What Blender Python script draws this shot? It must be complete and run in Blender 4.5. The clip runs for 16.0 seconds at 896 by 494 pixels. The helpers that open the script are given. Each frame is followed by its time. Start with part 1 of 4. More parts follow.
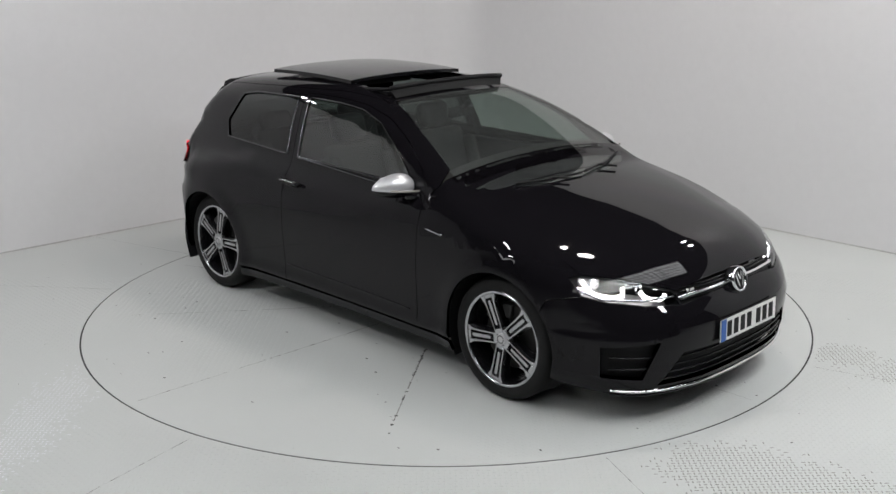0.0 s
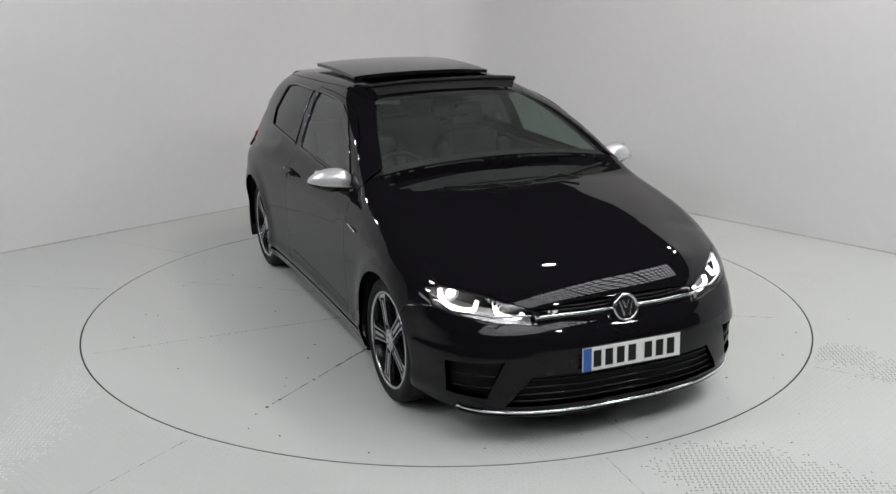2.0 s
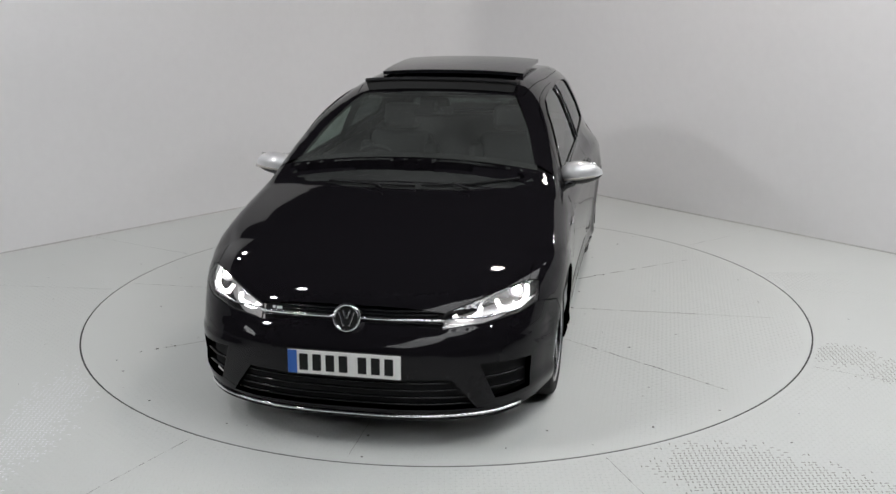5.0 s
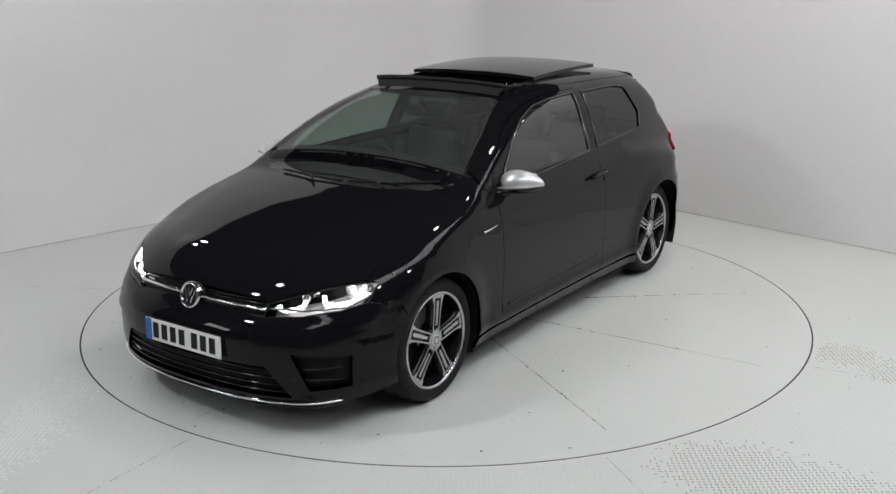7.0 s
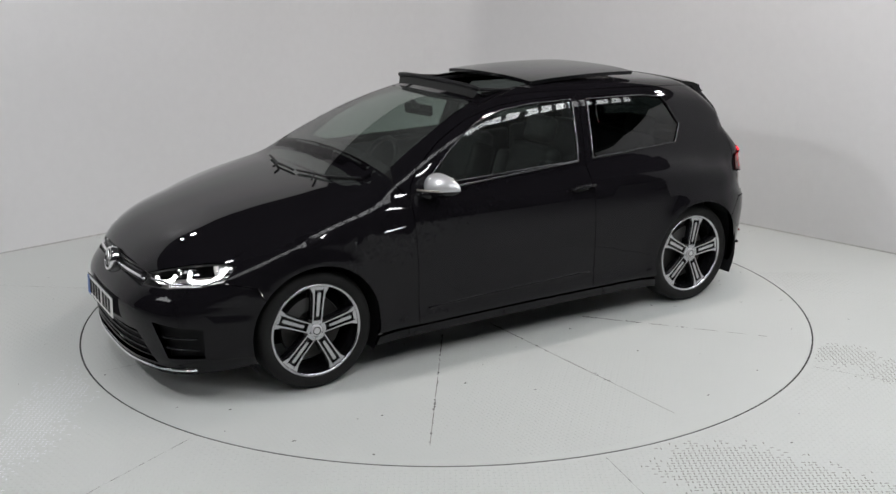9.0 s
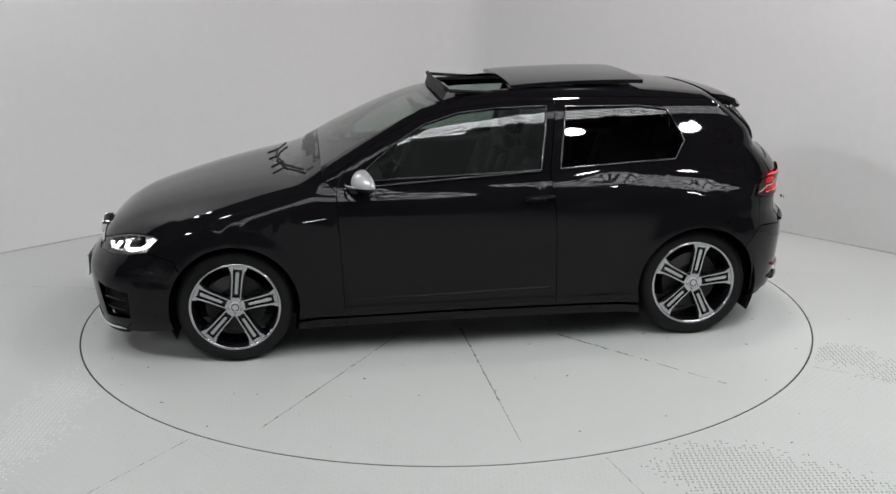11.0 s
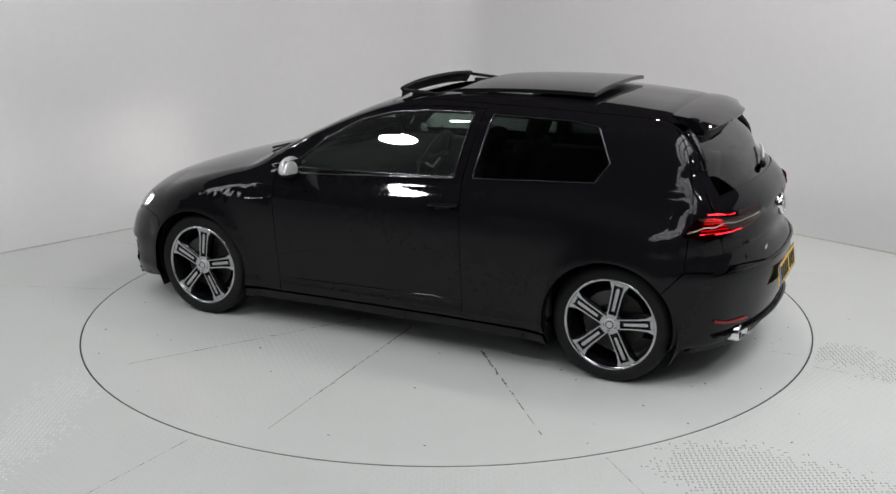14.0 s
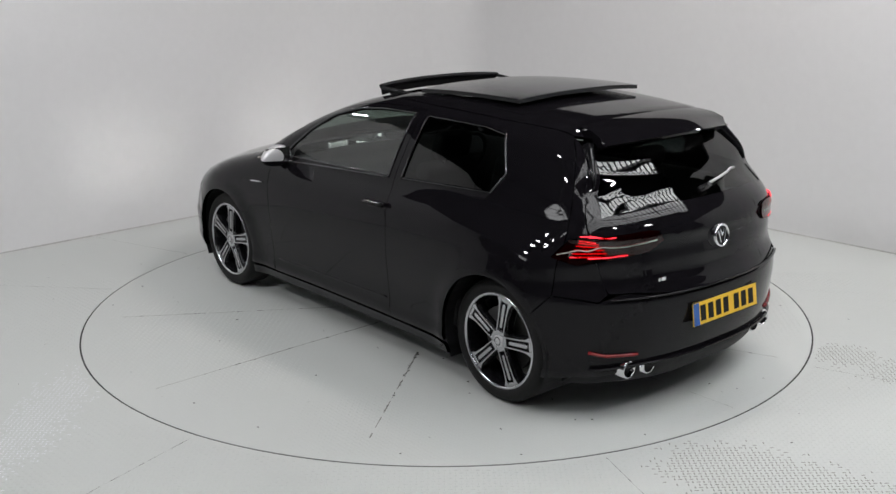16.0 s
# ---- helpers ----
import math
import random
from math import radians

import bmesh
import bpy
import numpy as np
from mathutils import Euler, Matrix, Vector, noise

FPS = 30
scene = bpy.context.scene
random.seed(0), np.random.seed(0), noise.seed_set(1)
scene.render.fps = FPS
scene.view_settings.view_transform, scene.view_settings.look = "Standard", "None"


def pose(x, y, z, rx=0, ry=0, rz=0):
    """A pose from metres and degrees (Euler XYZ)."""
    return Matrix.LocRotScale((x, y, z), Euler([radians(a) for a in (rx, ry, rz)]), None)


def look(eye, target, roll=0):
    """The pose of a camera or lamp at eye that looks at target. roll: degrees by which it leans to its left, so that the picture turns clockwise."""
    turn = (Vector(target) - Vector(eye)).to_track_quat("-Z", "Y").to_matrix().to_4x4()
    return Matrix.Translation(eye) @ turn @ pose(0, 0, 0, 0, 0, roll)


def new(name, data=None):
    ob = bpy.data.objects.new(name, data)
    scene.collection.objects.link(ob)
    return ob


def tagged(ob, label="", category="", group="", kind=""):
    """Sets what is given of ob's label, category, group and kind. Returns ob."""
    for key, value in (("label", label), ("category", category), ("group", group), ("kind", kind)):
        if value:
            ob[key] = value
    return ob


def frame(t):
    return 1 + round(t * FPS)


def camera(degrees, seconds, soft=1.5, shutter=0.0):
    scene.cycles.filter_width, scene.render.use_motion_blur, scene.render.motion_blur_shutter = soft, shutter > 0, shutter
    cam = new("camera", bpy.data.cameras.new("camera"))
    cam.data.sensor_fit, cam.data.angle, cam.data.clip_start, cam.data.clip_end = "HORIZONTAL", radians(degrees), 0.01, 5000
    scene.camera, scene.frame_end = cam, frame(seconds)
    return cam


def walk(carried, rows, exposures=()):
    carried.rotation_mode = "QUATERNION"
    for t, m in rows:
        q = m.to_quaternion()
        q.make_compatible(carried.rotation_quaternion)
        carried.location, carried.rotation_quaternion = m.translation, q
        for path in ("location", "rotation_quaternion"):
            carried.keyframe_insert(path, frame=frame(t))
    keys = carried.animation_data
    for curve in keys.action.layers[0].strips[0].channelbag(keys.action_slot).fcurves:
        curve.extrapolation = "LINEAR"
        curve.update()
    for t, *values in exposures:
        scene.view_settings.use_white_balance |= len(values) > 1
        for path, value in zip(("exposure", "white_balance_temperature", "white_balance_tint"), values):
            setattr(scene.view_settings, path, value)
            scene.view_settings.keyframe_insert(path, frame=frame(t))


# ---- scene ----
cam = camera(46.92, 16.0, soft=1.5)
EYE = (0.0, -6.3707, 2.1586)
AIM = (EYE[0] + 0.002, EYE[1] + 0.9628, EYE[2] - 0.2701)
walk(cam, [(0.0, look(EYE, AIM, -0.4)), (16.0, look(EYE, AIM, -0.4))])

# the turn of the table: seconds, heading of the car in degrees
TURN = [(0.0, -45.75), (0.5, -49.55), (1.0, -54.72), (1.5, -60.53), (2.0, -66.61), (2.5, -72.4), (3.0, -78.35),
        (3.5, -84.13), (4.0, -90.0), (4.5, -95.83), (5.0, -101.78), (5.5, -107.6), (6.0, -113.47), (6.5, -119.29),
        (7.0, -125.16), (7.5, -131.03), (8.0, -137.13), (8.5, -143.05), (9.0, -148.95), (9.5, -154.78), (10.0, -160.61),
        (10.5, -166.44), (11.0, -172.27), (11.5, -178.05), (12.0, -183.68), (12.5, -189.23), (13.0, -194.93), (13.5, -200.68),
        (14.0, -206.43), (14.5, -212.16), (15.0, -217.98), (15.5, -223.72), (16.0, -229.65)]
CAR_OFF = (-0.032, -0.0161)
TABLE_R = 2.25

# ---------------------------------------------------------------- light
world = bpy.data.worlds.new("world")
scene.world = world
world.use_nodes = True
world.node_tree.nodes["Background"].inputs[0].default_value = (0.75, 0.8, 0.9, 1)
world.node_tree.nodes["Background"].inputs[1].default_value = 0.05
scene.view_settings.exposure = 0.14


def area(name, eye, target, sx, sy, power, colour=(1, 0.99, 0.985)):
    d = bpy.data.lights.new(name, "AREA")
    d.shape, d.size, d.size_y, d.energy, d.color = "RECTANGLE", sx, sy, power, colour
    ob = new(name, d)
    ob.matrix_world = look(eye, target)
    return ob


# flood lamps either side of the camera, hanging work lamps of the hall, small paired lamps over the booth walls
WARM, WHITE = (1, 0.91, 0.85), (0.985, 0.988, 1.0)
for eye, target, size, power, colour in (
        ((3.95, -3.1, 3.8), (-1.7, 2.2, 1.0), 0.36, 34, WHITE), ((-4.0, -2.8, 3.9), (2.6, 1.6, 1.0), 0.36, 62, WHITE),
        ((-2.7, -2.0, 4.7), (-0.6, 0.4, 0.2), 0.30, 29, WHITE), ((1.5, 0.4, 4.8), (1.0, 1.6, 0.2), 0.30, 44, WARM),
        ((2.8, -4.4, 4.6), (0.8, 1.2, 0.3), 0.24, 26, WHITE),
        ((-3.20, 1.15, 3.1), (-0.5, -0.8, 0.2), 0.10, 6, WHITE), ((-2.95, 1.38, 3.1), (-0.5, -0.8, 0.2), 0.10, 6, WHITE),
        ((3.25, 0.90, 3.1), (0.5, -0.8, 0.2), 0.10, 6, WHITE), ((3.00, 1.15, 3.1), (0.5, -0.8, 0.2), 0.10, 6, WHITE)):
    area("hall_lamp", eye, target, size, size, power, colour).data.shape = "DISK"

# ---------------------------------------------------------------- materials
def material(name):
    m = bpy.data.materials.new(name)
    m.use_nodes = True
    nt = m.node_tree
    return m, nt, nt.nodes["Principled BSDF"]


def node(nt, kind, **values):
    n = nt.nodes.new(kind)
    for k, v in values.items():
        n.inputs[k.replace("_", " ")].default_value = v
    return n


def plain(name, colour, rough=0.5, metal=0.0, coat=0.0, grain=0.0, scale=60.0, bump=0.0, rough_var=0.0, spec=0.5, coords="Object"):
    """A paint, plastic or metal with two scales of variation in colour, gloss and relief."""
    m, nt, b = material(name)
    b.inputs["Base Color"].default_value = (*colour, 1)
    b.inputs["Roughness"].default_value = rough
    b.inputs["Metallic"].default_value = metal
    b.inputs["Coat Weight"].default_value = coat
    b.inputs["Coat Roughness"].default_value = 0.02
    b.inputs["Specular IOR Level"].default_value = spec
    tc = nt.nodes.new("ShaderNodeTexCoord")
    fine = node(nt, "ShaderNodeTexNoise", Scale=scale, Detail=6.0, Roughness=0.6)
    wide = node(nt, "ShaderNodeTexNoise", Scale=scale / 25, Detail=3.0, Roughness=0.5)
    nt.links.new(tc.outputs[coords], fine.inputs["Vector"])
    nt.links.new(tc.outputs[coords], wide.inputs["Vector"])
    mix = nt.nodes.new("ShaderNodeMath")
    mix.operation = "ADD"
    nt.links.new(fine.outputs["Fac"], mix.inputs[0])
    nt.links.new(wide.outputs["Fac"], mix.inputs[1])
    if grain:
        ramp = nt.nodes.new("ShaderNodeMapRange")
        ramp.inputs["From Min"].default_value, ramp.inputs["From Max"].default_value = 0.6, 1.4
        ramp.inputs["To Min"].default_value, ramp.inputs["To Max"].default_value = 1 - grain, 1 + grain
        nt.links.new(mix.outputs[0], ramp.inputs["Value"])
        sc = nt.nodes.new("ShaderNodeVectorMath")
        sc.operation = "SCALE"
        sc.inputs[0].default_value = colour
        nt.links.new(ramp.outputs["Result"], sc.inputs["Scale"])
        nt.links.new(sc.outputs["Vector"], b.inputs["Base Color"])
    if rough_var:
        rr = nt.nodes.new("ShaderNodeMapRange")
        rr.inputs["From Min"].default_value, rr.inputs["From Max"].default_value = 0.6, 1.4
        rr.inputs["To Min"].default_value, rr.inputs["To Max"].default_value = max(0, rough - rough_var), min(1, rough + rough_var)
        nt.links.new(mix.outputs[0], rr.inputs["Value"])
        nt.links.new(rr.outputs["Result"], b.inputs["Roughness"])
    if bump:
        bp = node(nt, "ShaderNodeBump", Strength=bump, Distance=0.01)
        nt.links.new(fine.outputs["Fac"], bp.inputs["Height"])
        nt.links.new(bp.outputs["Normal"], b.inputs["Normal"])
    return m


def glow(name, colour, strength):
    m, nt, b = material(name)
    b.inputs["Base Color"].default_value = (*colour, 1)
    b.inputs["Emission Color"].default_value = (*colour, 1)
    b.inputs["Emission Strength"].default_value = strength
    return m


def glass(name, tint, gloss=0.06, haze=0.0):
    """A thin pane: tinted see-through with the mirror gloss that glass has at its angle."""
    m, nt, b = material(name)
    nt.nodes.remove(b)
    tr = nt.nodes.new("ShaderNodeBsdfTransparent")
    tr.inputs["Color"].default_value = (*tint, 1)
    gl = nt.nodes.new("ShaderNodeBsdfGlossy")
    gl.inputs["Roughness"].default_value = 0.01
    lw = nt.nodes.new("ShaderNodeLayerWeight")
    lw.inputs["Blend"].default_value = 0.5
    pw = nt.nodes.new("ShaderNodeMath")
    pw.operation = "POWER"
    nt.links.new(lw.outputs["Facing"], pw.inputs[0])
    pw.inputs[1].default_value = 5.0
    fr = nt.nodes.new("ShaderNodeMath")
    fr.operation = "MULTIPLY_ADD"
    nt.links.new(pw.outputs[0], fr.inputs[0])
    fr.inputs[1].default_value, fr.inputs[2].default_value = 1 - gloss, gloss
    mx = nt.nodes.new("ShaderNodeMixShader")
    nt.links.new(fr.outputs[0], mx.inputs[0])
    nt.links.new(tr.outputs[0], mx.inputs[1])
    nt.links.new(gl.outputs[0], mx.inputs[2])
    out = mx.outputs[0]
    # pale diffuse veil mixed in for the haze and reflections on the pane
    if haze:
        veil = nt.nodes.new("ShaderNodeBsdfDiffuse")
        veil.inputs["Color"].default_value = (0.62, 0.66, 0.64, 1)
        noise = node(nt, "ShaderNodeTexNoise", Scale=2.6, Detail=4.0, Roughness=0.6)
        amount = nt.nodes.new("ShaderNodeMapRange")
        amount.inputs["From Min"].default_value, amount.inputs["From Max"].default_value = 0.3, 0.7
        amount.inputs["To Min"].default_value, amount.inputs["To Max"].default_value = haze * 0.7, haze * 1.3
        nt.links.new(noise.outputs["Fac"], amount.inputs["Value"])
        md = nt.nodes.new("ShaderNodeMixShader")
        nt.links.new(amount.outputs["Result"], md.inputs[0])
        nt.links.new(out, md.inputs[1])
        nt.links.new(veil.outputs[0], md.inputs[2])
        out = md.outputs[0]
    nt.links.new(out, nt.nodes["Material Output"].inputs[0])
    return m


def tread_plate(name, colour):
    """Painted steel tread plate: worn five-bar lozenges that stand proud, dirt between, patchy gloss."""
    m, nt, b = material(name)
    L = nt.links
    b.inputs["Specular IOR Level"].default_value = 0.2

    def math(op, a, c=None):
        n = nt.nodes.new("ShaderNodeMath")
        n.operation = op
        for i, v in enumerate((a, c)):
            if v is None:
                continue
            if isinstance(v, (int, float)):
                n.inputs[i].default_value = v
            else:
                L.new(v, n.inputs[i])
        return n.outputs[0]

    tc = nt.nodes.new("ShaderNodeTexCoord")
    sep = nt.nodes.new("ShaderNodeSeparateXYZ")
    L.new(tc.outputs["Object"], sep.inputs[0])
    pitch = 0.024
    u, v = math("DIVIDE", sep.outputs[0], pitch), math("DIVIDE", sep.outputs[1], pitch)
    iu, iv = math("FLOOR", u), math("FLOOR", v)
    fu, fv = math("SUBTRACT", math("FRACT", u), 0.5), math("SUBTRACT", math("FRACT", v), 0.5)
    odd = math("ABSOLUTE", math("MODULO", math("ADD", iu, iv), 2.0))
    even = math("SUBTRACT", 1.0, odd)
    a = math("ADD", math("MULTIPLY", fu, odd), math("MULTIPLY", fv, even))
    c = math("ADD", math("MULTIPLY", fv, odd), math("MULTIPLY", fu, even))
    r = math("ADD", math("POWER", math("ABSOLUTE", math("DIVIDE", a, 0.46)), 2.0), math("POWER", math("ABSOLUTE", math("DIVIDE", c, 0.13)), 2.0))
    lump = nt.nodes.new("ShaderNodeMapRange")
    lump.interpolation_type = "SMOOTHSTEP"
    lump.inputs["From Min"].default_value, lump.inputs["From Max"].default_value = 1.3, 0.2
    L.new(r, lump.inputs["Value"])
    wide = node(nt, "ShaderNodeTexNoise", Scale=0.9, Detail=4.0, Roughness=0.6)
    fine = node(nt, "ShaderNodeTexNoise", Scale=38.0, Detail=6.0, Roughness=0.65)
    for n in (wide, fine):
        L.new(tc.outputs["Object"], n.inputs["Vector"])
    shade = math("ADD", math("MULTIPLY", math("SUBTRACT", wide.outputs["Fac"], 0.5), 0.10), math("MULTIPLY", math("SUBTRACT", fine.outputs["Fac"], 0.5), 0.03))
    lift = math("MULTIPLY", lump.outputs["Result"], 0.02)
    rim = nt.nodes.new("ShaderNodeMapRange")
    rim.interpolation_type = "SMOOTHSTEP"
    rim.inputs["From Min"].default_value, rim.inputs["From Max"].default_value = 2.4, 1.1
    L.new(r, rim.inputs["Value"])
    patch = node(nt, "ShaderNodeTexNoise", Scale=0.55, Detail=3.0, Roughness=0.55)
    L.new(tc.outputs["Object"], patch.inputs["Vector"])
    grime = nt.nodes.new("ShaderNodeMapRange")
    grime.inputs["From Min"].default_value, grime.inputs["From Max"].default_value = 0.38, 0.72
    L.new(patch.outputs["Fac"], grime.inputs["Value"])
    edge = math("MULTIPLY", math("MULTIPLY", rim.outputs["Result"], 1.0), math("MULTIPLY", grime.outputs["Result"], 0.035))
    fac = math("SUBTRACT", math("ADD", math("ADD", shade, 0.98), lift), math("MAXIMUM", edge, 0.0))
    sc = nt.nodes.new("ShaderNodeVectorMath")
    sc.operation = "SCALE"
    sc.inputs[0].default_value = colour
    L.new(fac, sc.inputs["Scale"])
    L.new(sc.outputs["Vector"], b.inputs["Base Color"])
    rough = math("ADD", math("MULTIPLY", wide.outputs["Fac"], 0.12), 0.36)
    L.new(rough, b.inputs["Roughness"])
    worn = nt.nodes.new("ShaderNodeMapRange")
    worn.inputs["From Min"].default_value, worn.inputs["From Max"].default_value = 0.30, 0.75
    worn.inputs["To Min"].default_value = 0.45
    L.new(wide.outputs["Fac"], worn.inputs["Value"])
    bp = node(nt, "ShaderNodeBump", Strength=0.25, Distance=0.0015)
    h = math("MULTIPLY", lump.outputs["Result"], worn.outputs["Result"])
    L.new(h, bp.inputs["Height"])
    L.new(bp.outputs["Normal"], b.inputs["Normal"])
    return m


M_WALL = plain("white_wall_paint", (0.74, 0.735, 0.74), 0.55, grain=0.025, scale=14, bump=0.05, coords="Object")
M_FLOOR = tread_plate("grey_painted_tread_plate", (0.55, 0.565, 0.55))
M_WORN = plain("dirty_worn_tread", (0.20, 0.20, 0.175), 0.5, grain=0.4, scale=120)
# lamp glints on the tread, put in as a paler bar colour
M_GLINT = plain("tread_glint", (0.80, 0.81, 0.84), 0.25, grain=0.1, scale=90)
M_TABLE = tread_plate("grey_painted_table_plate", (0.55, 0.565, 0.55))
M_HALL = plain("dark_hall_cladding", (0.045, 0.045, 0.05), 0.8, grain=0.2, scale=6)
M_STEEL_DARK = plain("dark_steel", (0.06, 0.06, 0.065), 0.5, metal=0.3, grain=0.2)
M_PIT = plain("dark_gap", (0.014, 0.014, 0.014), 0.8, grain=0.2)
M_FOOT_LINE = plain("wall_foot_grey", (0.52, 0.515, 0.50), 0.7, grain=0.35, scale=30)
M_SEAM = plain("seam_dirt", (0.045, 0.043, 0.04), 0.8, grain=0.5, scale=90)
M_FAINT = plain("faint_joint_dirt", (0.22, 0.215, 0.20), 0.7, grain=0.4, scale=70)
M_SKY = glow("roof_light_sheet", (0.975, 0.985, 1.0), 8.0)
M_PAINT = plain("black_pearl_paint", (0.0064, 0.0058, 0.0072), 0.03, grain=0.06, scale=900, spec=0.22)
M_GLOSS = plain("gloss_black_plastic", (0.006, 0.006, 0.007), 0.12, grain=0.2, scale=200, spec=0.3)
M_EDGE = plain("shiny_dark_trim", (0.10, 0.10, 0.105), 0.14, metal=1.0, grain=0.1, scale=200)
M_TRIM = plain("matt_black_plastic", (0.009, 0.009, 0.010), 0.55, grain=0.25, scale=300, bump=0.08, spec=0.2)
M_INSIDE = plain("black_cabin_trim", (0.012, 0.012, 0.013), 0.7, grain=0.3, scale=120, bump=0.1)
M_LEATHER = plain("black_leather", (0.008, 0.008, 0.0085), 0.6, grain=0.3, scale=160, bump=0.15)
M_RUBBER = plain("tyre_rubber", (0.008, 0.008, 0.008), 0.7, grain=0.3, scale=150, bump=0.12, spec=0.25)
M_CHROME = plain("chrome", (0.82, 0.82, 0.84), 0.08, metal=1.0, grain=0.04, scale=300)
M_ALU = plain("machined_alloy", (0.50, 0.50, 0.52), 0.24, metal=1.0, grain=0.06, scale=500, rough_var=0.05)
M_SATIN = plain("satin_silver", (0.62, 0.62, 0.635), 0.32, metal=0.45, grain=0.04, scale=400)
M_RIM = plain("black_rim_paint", (0.006, 0.006, 0.007), 0.25, grain=0.2, scale=200, spec=0.3)
M_REFLECTOR = plain("lamp_reflector", (0.48, 0.47, 0.47), 0.38, metal=0.7, grain=0.2, scale=80)
M_DISC = plain("brake_disc_iron", (0.03, 0.029, 0.028), 0.5, metal=0.6, grain=0.2, scale=150)
M_BRAKE = plain("black_caliper", (0.03, 0.03, 0.03), 0.4, grain=0.2)
M_WS = glass("windscreen_glass", (0.47, 0.53, 0.50), 0.085, 0.045)
M_SIDE_GLASS = glass("door_glass", (0.42, 0.50, 0.46), 0.10, 0.014)
M_DARK_GLASS = glass("privacy_glass", (0.13, 0.15, 0.145))
M_LENS = glass("headlight_lens", (0.94, 0.95, 0.96))
M_RED_LENS = glass("red_lens", (0.30, 0.012, 0.015))
M_DRL = glow("daytime_running_light", (1.0, 0.98, 0.97), 4.5)
M_BEAM = glow("dipped_beam", (1.0, 0.94, 0.89), 900.0)
M_TAIL = glow("tail_light_led", (1.0, 0.03, 0.05), 1.7)
M_PLATE_W = plain("white_plate", (0.74, 0.74, 0.72), 0.35, grain=0.05, scale=40)
M_PLATE_Y = plain("yellow_plate", (0.80, 0.50, 0.03), 0.35, grain=0.05, scale=40)
M_PLATE_B = plain("blue_band", (0.02, 0.10, 0.38), 0.35, grain=0.05, scale=40)
M_INK = plain("black_ink", (0.010, 0.010, 0.010), 0.6, grain=0.1, spec=0.2)
M_MIRROR = plain("mirror_silver", (0.9, 0.9, 0.9), 0.02, metal=1.0)
M_AMBER = plain("clear_indicator", (0.35, 0.33, 0.30), 0.15, grain=0.1)


# ---------------------------------------------------------------- mesh tools
def mesh_object(name, verts, faces, mat, parent=None, label="", smooth=False, normals=None):
    me = bpy.data.meshes.new(name)
    me.from_pydata([tuple(v) for v in verts], [], [tuple(f) for f in faces])
    me.materials.append(mat)
    if smooth or normals is not None:
        me.polygons.foreach_set("use_smooth", [True] * len(me.polygons))
    me.update()
    if normals is not None:
        me.normals_split_custom_set_from_vertices([tuple(n) for n in normals])
    ob = new(name, me)
    if parent is not None:
        ob.parent = parent
    if label:
        tagged(ob, label)
    return ob


def part(name, bm, mat, parent=None, label="", smooth=False, angle=None):
    me = bpy.data.meshes.new(name)
    bmesh.ops.recalc_face_normals(bm, faces=bm.faces)
    if angle is not None:
        for e in bm.edges:
            if len(e.link_faces) == 2 and e.calc_face_angle(0) > radians(angle):
                e.smooth = False
        smooth = True
    bm.to_mesh(me)
    bm.free()
    me.materials.append(mat)
    if smooth:
        me.polygons.foreach_set("use_smooth", [True] * len(me.polygons))
    ob = new(name, me)
    if parent is not None:
        ob.parent = parent
    if label:
        tagged(ob, label)
    return ob


def box_bm(sx, sy, sz, at=(0, 0, 0), bevel=0.0, turn=None, segments=2):
    bm = bmesh.new()
    bmesh.ops.create_cube(bm, size=1)
    bmesh.ops.scale(bm, vec=(sx, sy, sz), verts=bm.verts)
    if bevel:
        bmesh.ops.bevel(bm, geom=bm.edges[:], offset=bevel, segments=segments, affect="EDGES", profile=0.5)
    m = Matrix.Translation(at) @ (turn if turn is not None else Matrix())
    bmesh.ops.transform(bm, matrix=m, verts=bm.verts)
    return bm


def prism_bm(outline, y0, y1, bevel=0.0):
    """A plate with an outline in x, z between two values of y."""
    bm = bmesh.new()
    lo = [bm.verts.new((x, y0, z)) for x, z in outline]
    hi = [bm.verts.new((x, y1, z)) for x, z in outline]
    n = len(outline)
    bm.faces.new(lo)
    bm.faces.new(hi)
    for i in range(n):
        bm.faces.new((lo[i], lo[(i + 1) % n], hi[(i + 1) % n], hi[i]))
    if bevel:
        bmesh.ops.bevel(bm, geom=bm.edges[:], offset=bevel, segments=2, affect="EDGES", profile=0.5)
    return bm


def lathe_bm(profile, n=64, closed=False):
    """Rings round the y axis from (radius, y) pairs."""
    bm = bmesh.new()
    rings = []
    for r, y in profile:
        rings.append([bm.verts.new((r * math.cos(2 * math.pi * i / n), y, r * math.sin(2 * math.pi * i / n))) for i in range(n)])
    k = len(rings)
    for j in range(k if closed else k - 1):
        a, b = rings[j], rings[(j + 1) % k]
        for i in range(n):
            bm.faces.new((a[i], a[(i + 1) % n], b[(i + 1) % n], b[i]))
    return bm


